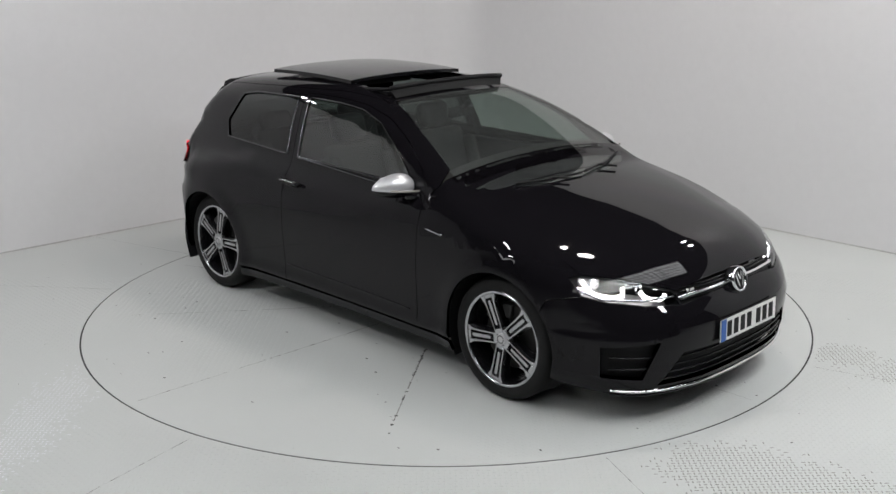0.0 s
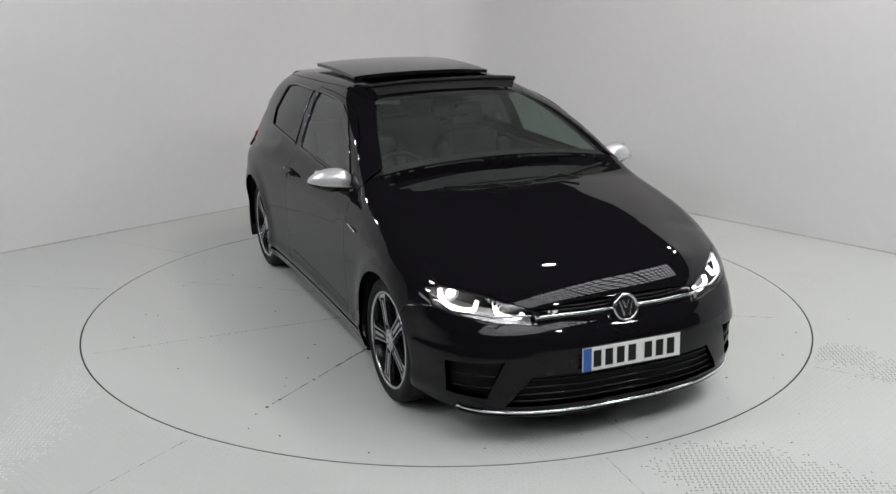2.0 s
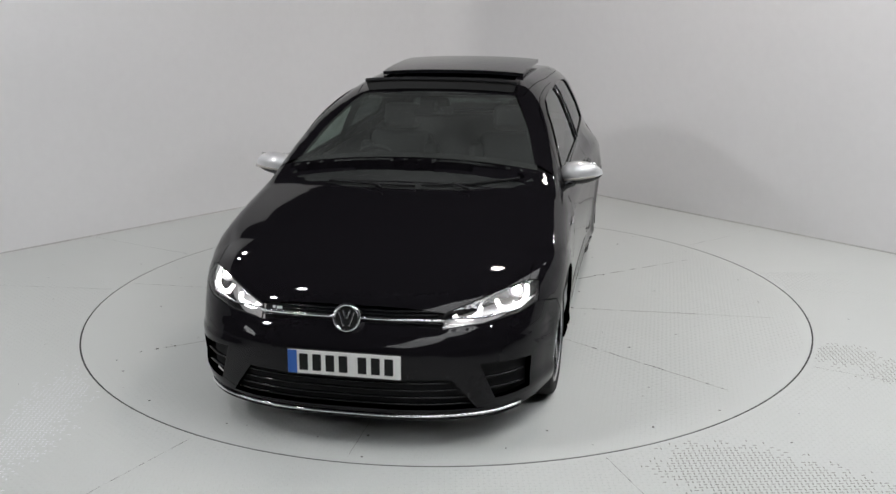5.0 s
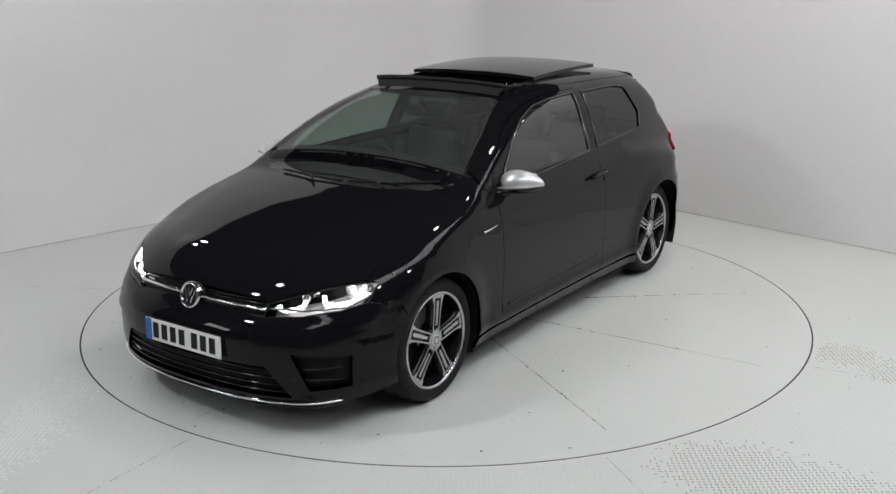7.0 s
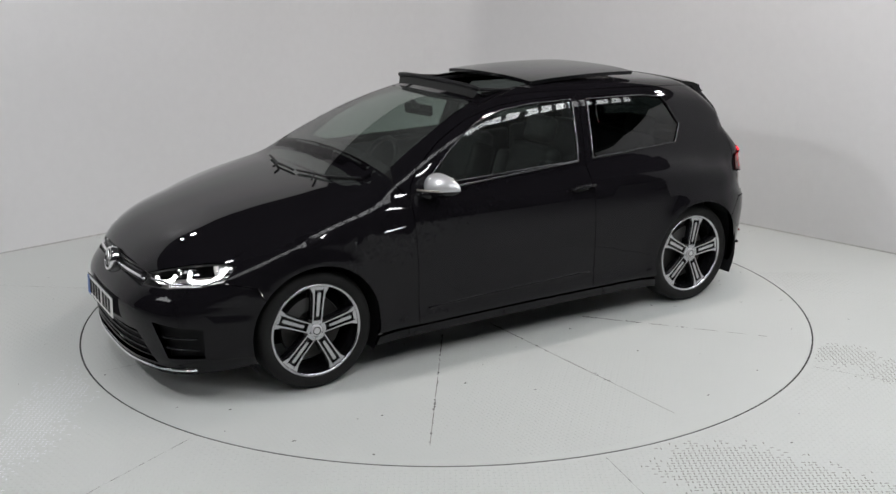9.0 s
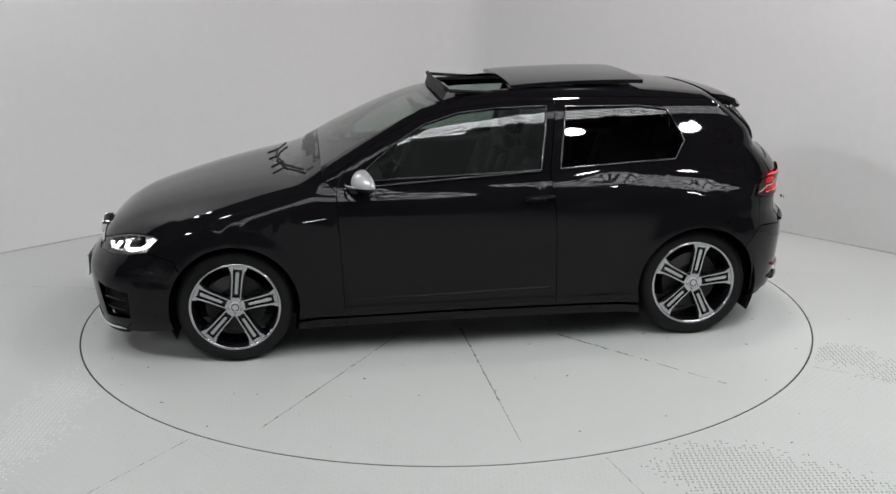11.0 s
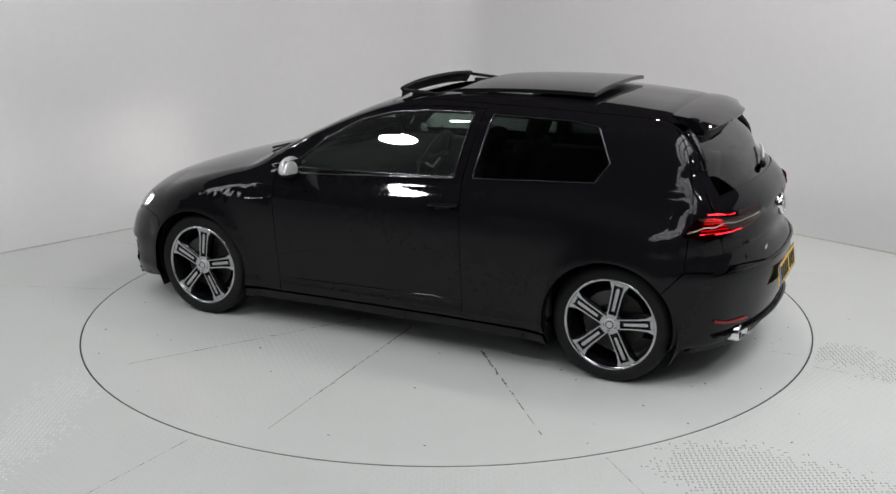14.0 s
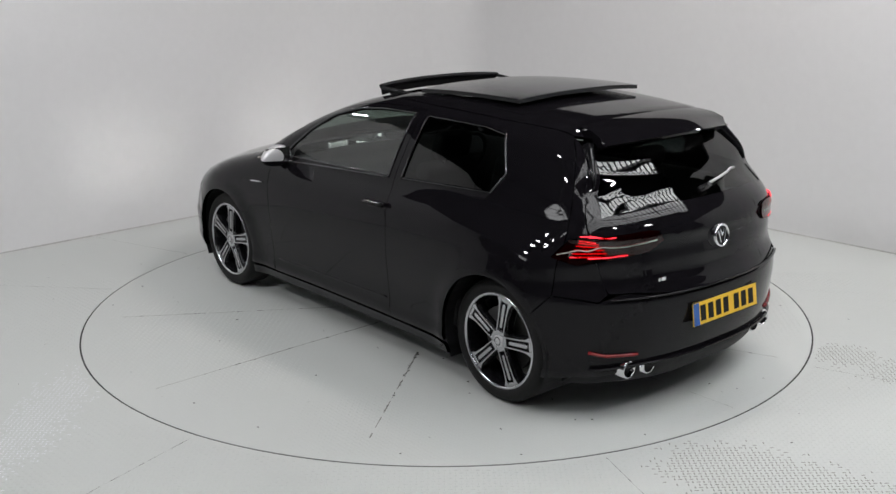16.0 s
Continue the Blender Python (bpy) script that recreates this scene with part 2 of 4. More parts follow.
def tube_bm(points, radius, n=8, flat=1.0, up=(0, 0, 1)):
    """A rounded bar along a path; flat squeezes it across the up direction."""
    bm = bmesh.new()
    pts = [Vector(p) for p in points]
    rings = []
    for i, p in enumerate(pts):
        d = (pts[min(i + 1, len(pts) - 1)] - pts[max(i - 1, 0)]).normalized()
        s = d.cross(Vector(up))
        s = s.normalized() if s.length > 1e-6 else Vector((1, 0, 0))
        u = s.cross(d).normalized()
        r = radius[i] if isinstance(radius, (list, tuple)) else radius
        rings.append([bm.verts.new(p + s * (r * math.cos(2 * math.pi * k / n)) + u * (r * flat * math.sin(2 * math.pi * k / n))) for k in range(n)])
    for a, b in zip(rings, rings[1:]):
        for k in range(n):
            bm.faces.new((a[k], a[(k + 1) % n], b[(k + 1) % n], b[k]))
    bm.faces.new(rings[0])
    bm.faces.new(rings[-1])
    return bm


def merge(*bms):
    out = bmesh.new()
    for b in bms:
        me = bpy.data.meshes.new("piece")
        b.to_mesh(me)
        b.free()
        out.from_mesh(me)
        bpy.data.meshes.remove(me)
    return out


# ---------------------------------------------------------------- the booth
CORNER = Vector((0.11, 4.49, 0))
WAY_L = Vector((-0.733, -0.680, 0)).normalized()
WAY_R = Vector((0.684, -0.729, 0)).normalized()
WALL_H, COVE, WALL_LEN = 3.0, 0.45, 8.6


def wall(name, way, inward):
    a, b = CORNER + way * COVE, CORNER + way * WALL_LEN
    out = -inward * 0.12
    base = [a, b, b + out, a + out]
    bm = bmesh.new()
    lo = [bm.verts.new(p + Vector((0, 0, -0.02))) for p in base]
    hi = [bm.verts.new(p + Vector((0, 0, WALL_H))) for p in base]
    bm.faces.new(lo)
    bm.faces.new(hi)
    for i in range(4):
        bm.faces.new((lo[i], lo[(i + 1) % 4], hi[(i + 1) % 4], hi[i]))
    return tagged(part(name, bm, M_WALL), "plain white painted booth wall with faint scuffs", "wall", kind="structure")


wall("wall_west", WAY_L, WAY_R)
wall("wall_east", WAY_R, WAY_L)
bm = bmesh.new()
rows = []
centre = CORNER + WAY_L * COVE + WAY_R * COVE
for i in range(13):
    a = math.pi / 2 * i / 12
    p = centre - WAY_R * (COVE * math.cos(a)) - WAY_L * (COVE * math.sin(a))
    o = centre - WAY_R * ((COVE + 0.12) * math.cos(a)) - WAY_L * ((COVE + 0.12) * math.sin(a))
    rows.append([bm.verts.new((q.x, q.y, z)) for q, z in ((p, -0.02), (p, WALL_H), (o, WALL_H), (o, -0.02))])
for r, s in zip(rows, rows[1:]):
    for k in range(4):
        bm.faces.new((r[k], r[(k + 1) % 4], s[(k + 1) % 4], s[k]))
tagged(part("wall_corner", bm, M_WALL, angle=40), "rounded white inner corner of the booth", "wall", kind="structure")



def foot_line(name, way, inward):
    """A thin grey strip where the wall meets the floor, added for the slight shade there."""
    a, b = CORNER + way * COVE, CORNER + way * WALL_LEN
    bm = bmesh.new()
    base = [a, b, b + inward * 0.006, a + inward * 0.006]
    lo = [bm.verts.new(p) for p in base]
    hi = [bm.verts.new(p + Vector((0, 0, 0.009))) for p in base]
    bm.faces.new(hi)
    for i in range(4):
        bm.faces.new((lo[i], lo[(i + 1) % 4], hi[(i + 1) % 4], hi[i]))
    return tagged(part(name, bm, M_FOOT_LINE), "thin grey line put in for the slight shade along the wall foot", "baseboard", kind="structure")


foot_line("foot_line_west", WAY_L, WAY_R)
foot_line("foot_line_east", WAY_R, WAY_L)


def sheet_ring(name, r0, r1, z, mat, n=160):
    v = [(r * math.cos(2 * math.pi * i / n), r * math.sin(2 * math.pi * i / n), z) for r in (r0, r1) for i in range(n)]
    f = [(i, (i + 1) % n, n + (i + 1) % n, n + i) for i in range(n)]
    v += [(r0 * math.cos(2 * math.pi * i / n), r0 * math.sin(2 * math.pi * i / n), z - 0.03) for i in range(n)]
    f += [(2 * n + i, 2 * n + (i + 1) % n, (i + 1) % n, i) for i in range(n)]
    return mesh_object(name, v, f, mat)


tagged(sheet_ring("floor", TABLE_R + 0.010, 16.0, 0.0, M_FLOOR), "light grey painted tread plate floor", "floor", kind="structure")
# flush black strip added over the gap, its shade put in as colour
tagged(sheet_ring("turntable_gap_strip", TABLE_R - 0.001, TABLE_R + 0.011, -0.002, M_PIT), "thin black strip for the shade in the gap round the turntable", "trim", kind="structure")
tagged(mesh_object("pit_floor", [(-2.6, -2.6, -0.06), (2.6, -2.6, -0.06), (2.6, 2.6, -0.06), (-2.6, 2.6, -0.06)], [(0, 1, 2, 3)], M_PIT),
       "dark pit under the turntable gap", "floor", kind="structure")

# the hall round the booth: dark walls and roof with a bowed lattice of roof lights
for name, at, size in (("wall_hall_south", (0, -14.0, 3.2), (30, 0.2, 6.8)), ("wall_hall_north", (0, 12.0, 3.2), (30, 0.2, 6.8)),
                       ("wall_hall_left", (-14.0, -1.0, 3.2), (0.2, 25.8, 6.8)), ("wall_hall_right", (14.0, -1.0, 3.2), (0.2, 25.8, 6.8))):
    tagged(part(name, box_bm(*size, at=at), M_HALL), "dark ribbed cladding of the surrounding hall", "wall", kind="structure")
tagged(part("ceiling", box_bm(30, 27, 0.2, at=(0, -1.0, 6.9)), M_HALL), "dark hall roof lining", "ceiling", kind="structure")


def roof_light(name, at, tilt, turn, length, width, nx, ny, label):
    """A long framed roof light: glowing sheets between dark glazing bars."""
    thing = new(name)
    part("sheet", box_bm(length, width, 0.02, at=(0, 0, 0.085)), M_SKY, thing)
    for i in range(nx + 1):
        heavy = i % 8 == 0
        part("bar", box_bm(0.11 if heavy else 0.05, width, 0.06, at=(-length / 2 + i * length / nx, 0, 0)), M_STEEL_DARK, thing)
    for j in range(ny + 1):
        part("bar", box_bm(length, 0.07, 0.07, at=(0, -width / 2 + j * width / ny, -0.004)), M_STEEL_DARK, thing)
    thing.matrix_world = pose(*at, 0, tilt, turn)
    return tagged(thing, label, "roof light")


roof_light("roof_light", (1.7, -5.65, 6.70), 0, -128, 17.0, 2.2, 56, 5, "long white roof light with a lattice of dark bars")
roof_light("wall_light", (-13.804, -5.3, 5.6), -90, 0, 1.7, 3.0, 2, 6, "bright window strip high in the hall wall")

# ---------------------------------------------------------------- turntable
table = new("turntable")
bm = bmesh.new()
n = 160
top = [bm.verts.new((TABLE_R * math.cos(2 * math.pi * i / n), TABLE_R * math.sin(2 * math.pi * i / n), 0)) for i in range(n)]
low = [bm.verts.new((v.co.x, v.co.y, -0.04)) for v in top]
bm.faces.new(top)
for i in range(n):
    bm.faces.new((top[i], top[(i + 1) % n], low[(i + 1) % n], low[i]))
part("deck", bm, M_TABLE, table)


def seam(parent, a, b, width, seed):
    """A worn joint: a faint thin line, with dark crumbs of dirt that thin out towards its end."""
    rnd = random.Random(seed)
    a, b = Vector(a), Vector(b)
    d = b - a
    length = d.length
    side = Vector((-d.y, d.x)).normalized()
    bm = bmesh.new()

    def sliver(t0, t1, w, o, z, m):
        p, q = a + d * t0 + side * o, a + d * t1 + side * o
        k = rnd.uniform(0.4, 1.0)
        f = bm.faces.new([bm.verts.new((v.x, v.y, z)) for v in (p - side * w / 2, q - side * w * k / 2, q + side * w * k / 2, p + side * w / 2)])
        f.material_index = m

    t = 0.0
    while t < 1:
        step = rnd.uniform(0.02, 0.09)
        if rnd.random() < 0.85:
            sliver(t, min(1, t + step), width * rnd.uniform(0.35, 0.6), 0, 0.0012, 1)
        t += step
    t = 0.0
    while t < 1:
        step = rnd.uniform(0.004, 0.022) / length
        if rnd.random() < 0.85 * (1 - t) ** 1.3 + 0.08:
            sliver(t, min(1, t + step), width * rnd.uniform(0.3, 1.5), rnd.uniform(-0.35, 0.35) * width, 0.0018, 0)
        t += step * rnd.uniform(1.0, 1.7)
    ob = part("seam", bm, M_SEAM, parent, "dark dirty joint between plates")
    ob.data.materials.append(M_FAINT)
    return tagged(ob, kind="stuff")


for k, (a, r0, r1, w) in enumerate([(129.2, 0.90, 2.00, 0.014), (91.8, 0.5, 2.05, 0.010), (56.7, 0.6, 2.05, 0.009), (-52.5, 0.85, 2.0, 0.014), (-159, 1.3, 2.1, 0.009),
                                    (-90, 0.5, 2.2, 0.005), (-128, 0.5, 2.0, 0.005), (0, 1.0, 2.2, 0.004), (180, 1.0, 2.2, 0.004)]):
    c, s = math.cos(radians(a)), math.sin(radians(a))
    seam(table, (r0 * c, r0 * s), (r1 * c, r1 * s), w, k)
tagged(table, "round grey painted steel vehicle turntable set flush in the floor", "turntable")


def specks(name, parent, count, r0, r1, seed):
    rnd = random.Random(seed)
    bm = bmesh.new()
    for _ in range(count):
        a, r = rnd.uniform(0, 2 * math.pi), math.sqrt(rnd.uniform(r0 * r0, r1 * r1))
        x, y, s, w = r * math.cos(a), r * math.sin(a), rnd.uniform(0.003, 0.011), rnd.uniform(0, 6.28)
        k = rnd.randint(4, 6)
        bm.faces.new([bm.verts.new((x + s * rnd.uniform(0.5, 1.2) * math.cos(w + 6.28 * i / k), y + 0.7 * s * rnd.uniform(0.5, 1.2) * math.sin(w + 6.28 * i / k), 0.0018)) for i in range(k)])
    return tagged(part(name, bm, M_SEAM, parent), "small dark dirt specks and chips in the paint", kind="stuff")


specks("paint_chips", table, 110, 0.6, 2.2, 4)
floor_dirt = specks("floor_dirt", None, 130, 2.3, 5.5, 7)
tagged(floor_dirt, category="dirt")
joints = new("floor_joints")
for k, (a, r0, r1) in enumerate([(-72, 2.3, 3.6), (-121.5, 2.3, 3.4), (-211, 2.3, 3.4), (-30, 2.3, 3.6), (172, 2.3, 3.6), (35, 2.3, 3.2)]):
    c, s = math.cos(radians(a)), math.sin(radians(a))
    seam(joints, (r0 * c, r0 * s), (r1 * c, r1 * s), 0.003, 40 + k)
tagged(joints, "thin dirty joints between the floor plates", "floor joint", kind="structure")


def tread_bars(name, parent, seed, keep, x0, x1, y0, y1, bare, spots=(), bright=()):
    """The raised lozenges of the tread plate, thick paint hiding them in worn patches."""
    rng = np.random.default_rng(seed)
    p = 0.024
    iu, iv = np.meshgrid(np.arange(int(x0 / p), int(x1 / p)), np.arange(int(y0 / p), int(y1 / p)), indexing="ij")
    iu, iv = iu.ravel(), iv.ravel()
    x, y = (iu + 0.5) * p, (iv + 0.5) * p
    # slow waves decide how thickly a patch is painted over
    wave = sum(np.sin(x * k * np.cos(a) + y * k * np.sin(a) + f) for k, a, f in zip(rng.uniform(1.2, 4.5, 6), rng.uniform(0, 6.28, 6), rng.uniform(0, 6.28, 6))) / 6 ** 0.5
    high = np.clip(0.55 + 0.6 * (wave - bare), 0, 1)
    ok = keep(x, y) & (high > 0.06)
    iu, iv, x, y, high = iu[ok], iv[ok], x[ok], y[ok], high[ok]
    along = ((iu + iv) % 2 == 1)
    ux, uy = np.where(along, 1.0, 0.0), np.where(along, 0.0, 1.0)
    a, b = 0.0108, 0.0030
    shape = [(-a, 0, 0), (-a * 0.5, -b, 0), (a * 0.5, -b, 0), (a, 0, 0), (a * 0.5, b, 0), (-a * 0.5, b, 0), (-a * 0.5, 0, 1), (a * 0.5, 0, 1)]
    verts = np.stack([np.stack([x + s * ux - t * uy, y + s * uy + t * ux, 0.0003 + (0.0013 * high if w else 0 * high)], 1) for s, t, w in shape], 1).reshape(-1, 3)
    quads = ((1, 2, 7, 6), (4, 5, 6, 7), (0, 1, 6), (5, 0, 6), (2, 3, 7), (3, 4, 7))
    faces = [tuple(8 * k + i for i in q) for k in range(len(x)) for q in quads]
    ob = mesh_object(name, verts.tolist(), faces, M_FLOOR, parent)
    ob.data.materials.append(M_WORN)
    ob.data.materials.append(M_GLINT)

    def near(places):
        return sum(np.exp(-(((x - cx) / sx) ** 2 + ((y - cy) / sy) ** 2)) for cx, cy, sx, sy in places) if places else 0 * x
    # trodden spots where the paint is off the bars, and pale bars that paint in lamp glints
    chance = rng.random(len(x))
    kind = np.where(chance < 2.2 * near(spots) - 0.45, 1, np.where(chance < 1.6 * near(bright) - 0.35, 2, 0))
    ob.data.polygons.foreach_set("material_index", np.repeat(kind.astype(np.int32), len(quads)).tolist())
    return ob


tagged(tread_bars("tread_bars", None, 3, lambda x, y: (x * x + y * y > 2.29 ** 2) & (x * x + y * y < 3.7 ** 2), -3.4, 3.4, -3.3, 0.6, -1.3,
                  ((1.22, -2.28, 0.30, 0.24), (1.55, -2.55, 0.34, 0.26), (2.22, -0.98, 0.20, 0.16), (2.50, -1.28, 0.26, 0.16)), ((-2.0, -1.75, 0.20, 0.70),)),
       "raised lozenge bars of the grey painted tread plate", "tread plate", kind="stuff")
tagged(tread_bars("tread_relief", table, 8, lambda x, y: (x * x + y * y < 2.2 ** 2), -2.2, 2.2, -2.2, 2.2, 0.35), "raised lozenge bars worn under paint", kind="stuff")


# ---------------------------------------------------------------- the car's skin
# x ahead, y to the car's left, z up, from the ground midway between the axles.
def curve(*pairs):
    """A smooth curve through (place, value) pairs."""
    xs, ys = np.array([p[0] for p in pairs], float), np.array([p[1] for p in pairs], float)
    order = np.argsort(xs)
    xs, ys = xs[order], ys[order]
    sl = np.gradient(ys, xs)

    def f(x):
        x = np.clip(x, xs[0], xs[-1])
        i = np.clip(np.searchsorted(xs, x) - 1, 0, len(xs) - 2)
        h = xs[i + 1] - xs[i]
        t = (x - xs[i]) / h
        return ((1 + 2 * t) * (1 - t) ** 2 * ys[i] + t * (1 - t) ** 2 * h * sl[i] + t * t * (3 - 2 * t) * ys[i + 1] + t * t * (t - 1) * h * sl[i + 1])
    return f


AXLE_F, AXLE_R, HUB_Z, ARCH_R = 1.315, -1.315, 0.318, 0.352
side_z = curve((0.12, 0.835), (0.22, 0.862), (0.32, 0.874), (0.45, 0.884), (0.62, 0.893), (0.76, 0.888), (0.88, 0.866), (0.97, 0.838), (1.1, 0.80))
side_x = curve((2.2, -0.03), (1.7, -0.008), (1.3, 0.004), (0.8, -0.004), (0.2, -0.012), (-0.5, -0.010), (-1.3, 0.004), (-1.7, -0.012), (-2.1, -0.04))
nose_x = curve((0.10, 2.038), (0.16, 2.133), (0.22, 2.160), (0.33, 2.174), (0.44, 2.181), (0.495, 2.175), (0.55, 2.144), (0.60, 2.100), (0.64, 2.086), (0.68, 2.068), (0.74, 2.028), (0.82, 1.948))
tail_x = curve((0.15, -1.930), (0.24, -2.000), (0.35, -2.030), (0.48, -2.048), (0.58, -2.054), (0.645, -2.044), (0.69, -2.012), (0.80, -2.000), (0.90, -1.983), (0.98, -1.948), (1.04, -1.895), (1.1, -1.835))
hood_z = curve((2.3, 0.60), (2.15, 0.665), (2.05, 0.715), (1.9, 0.785), (1.7, 0.852), (1.45, 0.915), (1.2, 0.962), (0.95, 1.0), (0.6, 1.0), (0.2, 0.995), (-0.4, 1.012), (-1.2, 1.035), (-2.1, 1.03))
cabin_z = curve((0.9, 0.815), (0.98, 0.800), (1.1, 0.757), (1.22, 0.705), (1.32, 0.655), (1.40, 0.605), (1.48, 0.55))
cabin_x = curve((1.0, 0.01), (0.5, 0.008), (0.0, 0.004), (-0.6, 0.0), (-1.2, -0.018), (-1.7, -0.068), (-2.1, -0.13))
roof_z = curve((1.0, 1.29), (0.5, 1.357), (0.1, 1.405), (-0.3, 1.440), (-0.7, 1.446), (-1.2, 1.424), (-1.6, 1.382), (-2.0, 1.322))
crease_z = curve((2.0, 0.72), (1.2, 0.785), (0.5, 0.81), (-0.5, 0.835), (-1.5, 0.865), (-2.0, 0.87))


def smax(a, b, k):
    h = np.maximum(k - np.abs(a - b), 0) / k
    return np.maximum(a, b) + h * h * k * 0.25


def smin(a, b, k):
    return -smax(-a, -b, k)


def skin(p):
    """The car's outer form: below 0 inside, above 0 outside."""
    x, z = p[..., 0], p[..., 2]
    a = np.sqrt(p[..., 1] ** 2 + 0.0004)
    b = a / 0.9
    w = side_z(z) + side_x(x)
    r = z - crease_z(x)
    w = w + 0.007 * np.where(r < 0, np.exp(r / 0.05), np.exp(-r / 0.025))
    w = w + 0.012 * np.exp(-((z - 0.265) / 0.04) ** 2)
    for ax in (AXLE_F, AXLE_R):
        d = np.hypot(x - ax, z - HUB_Z)
        w = w + 0.014 * np.exp(-((d - 0.35) / 0.07) ** 2)
    tuck = np.clip((-1.25 - x) / 0.6, 0, 1) * np.clip((z - 0.76) / 0.26, 0, 1)
    side = a - w + 0.100 * tuck * tuck * (3 - 2 * tuck)
    front = (x - nose_x(z) + 0.345 * b ** 2.9) * 0.85
    rear = -(x - tail_x(z) - 0.33 * b ** 2.5)
    lid = (z - hood_z(x + np.where(x > 0.8, np.clip((x - 0.8) / 0.8, 0, 1), 0) * 0.30 * b ** 2.6) + (0.05 + 0.15 * np.clip((-0.85 - x) / 0.75, 0, 1)) * b ** 2.6) * 0.92
    # the bonnet's raised middle falls off along a crease that runs in towards the lamps
    lid = lid + 0.0022 * np.tanh((a - (0.735 - 0.31 * (x - 1.1))) / 0.05) * np.clip((x - 0.95) / 0.2, 0, 1)
    # the bumper's corner steps out below the lamps
    step = 0.011 / (1 + np.exp(-(z - 0.462) / 0.007)) * np.clip((a - 0.42) / 0.2, 0, 1) * np.clip((0.60 - z) / 0.08, 0, 1) * np.clip((x - 1.62) / 0.1, 0, 1)
    low = smax(smax(side + step, front + step, 0.22), rear, 0.20)
    low = smax(low, lid, 0.09)
    low = smax(low, 0.125 - z, 0.03)
    gs = (a - cabin_z(z) - cabin_x(x)) * 0.92
    gr = z - roof_z(x) + 0.035 * (a / 0.6) ** 2.6
    s = np.clip((0.98 - x) / 0.86, -0.3, 1.3)
    gw = 0.409 * (x - 1.0) + 0.913 * (z - 1.0) - 0.11 * s * (1 - s) + 0.052 * (a / 0.72) ** 2.2
    gb = -0.694 * (x + 1.905) + 0.72 * (z - 1.04) + 0.065 * (a / 0.67) ** 2.5
    top = smax(gs, gr, 0.12)
    top = smax(top, gw, 0.06)
    top = smax(top, gb, 0.06)
    top = smax(top, rear, 0.06)
    top = smax(top, 0.93 - z, 0.02)
    return smin(low, top, 0.025 + 0.07 * np.clip((-1.0 - x) / 0.7, 0, 1))


def slope(p, e=0.0015):
    g = np.stack([skin(p + d) - skin(p - d) for d in np.eye(3) * e], -1) / (2 * e)
    return g


def snap(p, off=0.0):
    """Moves points onto the skin, along its slope."""
    p = np.array(p, float)
    for _ in range(14):
        g = slope(p)
        f = skin(p)
        p = p - (f / np.maximum((g * g).sum(-1), 0.2))[..., None] * g * 0.9
    if off:
        g = slope(p)
        p = p + off * g / np.linalg.norm(g, axis=-1, keepdims=True)
    return p


class View:
    """A way to look at the skin: along a direction, or inwards to an upright axis."""

    def __init__(self, way=None, axis=None, sign=1):
        self.axis, self.sign = axis, sign
        if way is not None:
            self.way = np.array(way, float) / np.linalg.norm(way)
            e1 = np.cross(self.way, (0, 0, 1.0)) if abs(self.way[2]) < 0.99 else np.array((1.0, 0, 0))
            self.e1 = e1 / np.linalg.norm(e1)
            self.e2 = np.cross(self.e1, self.way)

    def flat(self, p):
        if self.axis is None:
            return np.stack([p @ self.e1, p @ self.e2], -1)
        return np.stack([np.arctan2(p[..., 1], self.sign * (p[..., 0] - self.axis)), p[..., 2]], -1)

    def hit(self, q):
        if self.axis is None:
            o = q[:, :1] * self.e1 + q[:, 1:] * self.e2 - 3 * self.way
            d = np.broadcast_to(self.way, o.shape)
            far = 6.0
        else:
            c, s = np.cos(q[:, 0]), np.sin(q[:, 0])
            d = np.stack([-self.sign * c, -s, 0 * c], -1)
            o = np.stack([self.axis + 2 * self.sign * c, 2 * s, q[:, 1]], -1)
            far = 2.0
        ts = np.linspace(0, far, 181)
        lo, hi, done = np.zeros(len(q)), np.full(len(q), np.nan), np.zeros(len(q), bool)
        for t0, t1 in zip(ts, ts[1:]):
            inside = (skin(o + t1 * d) < 0) & ~done
            lo[inside], hi[inside] = t0, t1
            done |= inside
            if done.all():
                break
        miss = ~done
        hi[miss] = far / 2
        for _ in range(22):
            mid = (lo + hi) / 2
            f = skin(o + mid[:, None] * d) < 0
            hi = np.where(f, mid, hi)
            lo = np.where(f, lo, mid)
        return o + ((lo + hi) / 2)[:, None] * d


V_SIDE = View((0, -0.94, -0.34))
V_FLANK = View((0, -1, 0))
V_RAIL = View((0.0, -0.75, -0.66))
V_WING = View((-0.15, -0.75, -0.65))
V_TOP = View((0, 0, -1))
V_FRONT = View(axis=1.1, sign=1)
V_LAMP = View((-0.70, -0.45, -0.45))
V_REAR = View(axis=-1.2, sign=-1)
V_BACK = View((1, 0, -0.45))


def dense(pts, step=0.05, closed=True):
    out = []
    n = len(pts)
    for i in range(n if closed else n - 1):
        a, b = np.array(pts[i], float), np.array(pts[(i + 1) % n], float)
        k = max(1, int(np.linalg.norm(b - a) / step))
        out += [a + (b - a) * j / k for j in range(k)]
    if not closed:
        out.append(np.array(pts[-1], float))
    return np.array(out)


def both(half):
    """A closed outline from its left half, which runs from the middle line to the middle line."""
    return list(half) + [(x, -y, z) for x, y, z in reversed(half) if abs(y) > 1e-6]


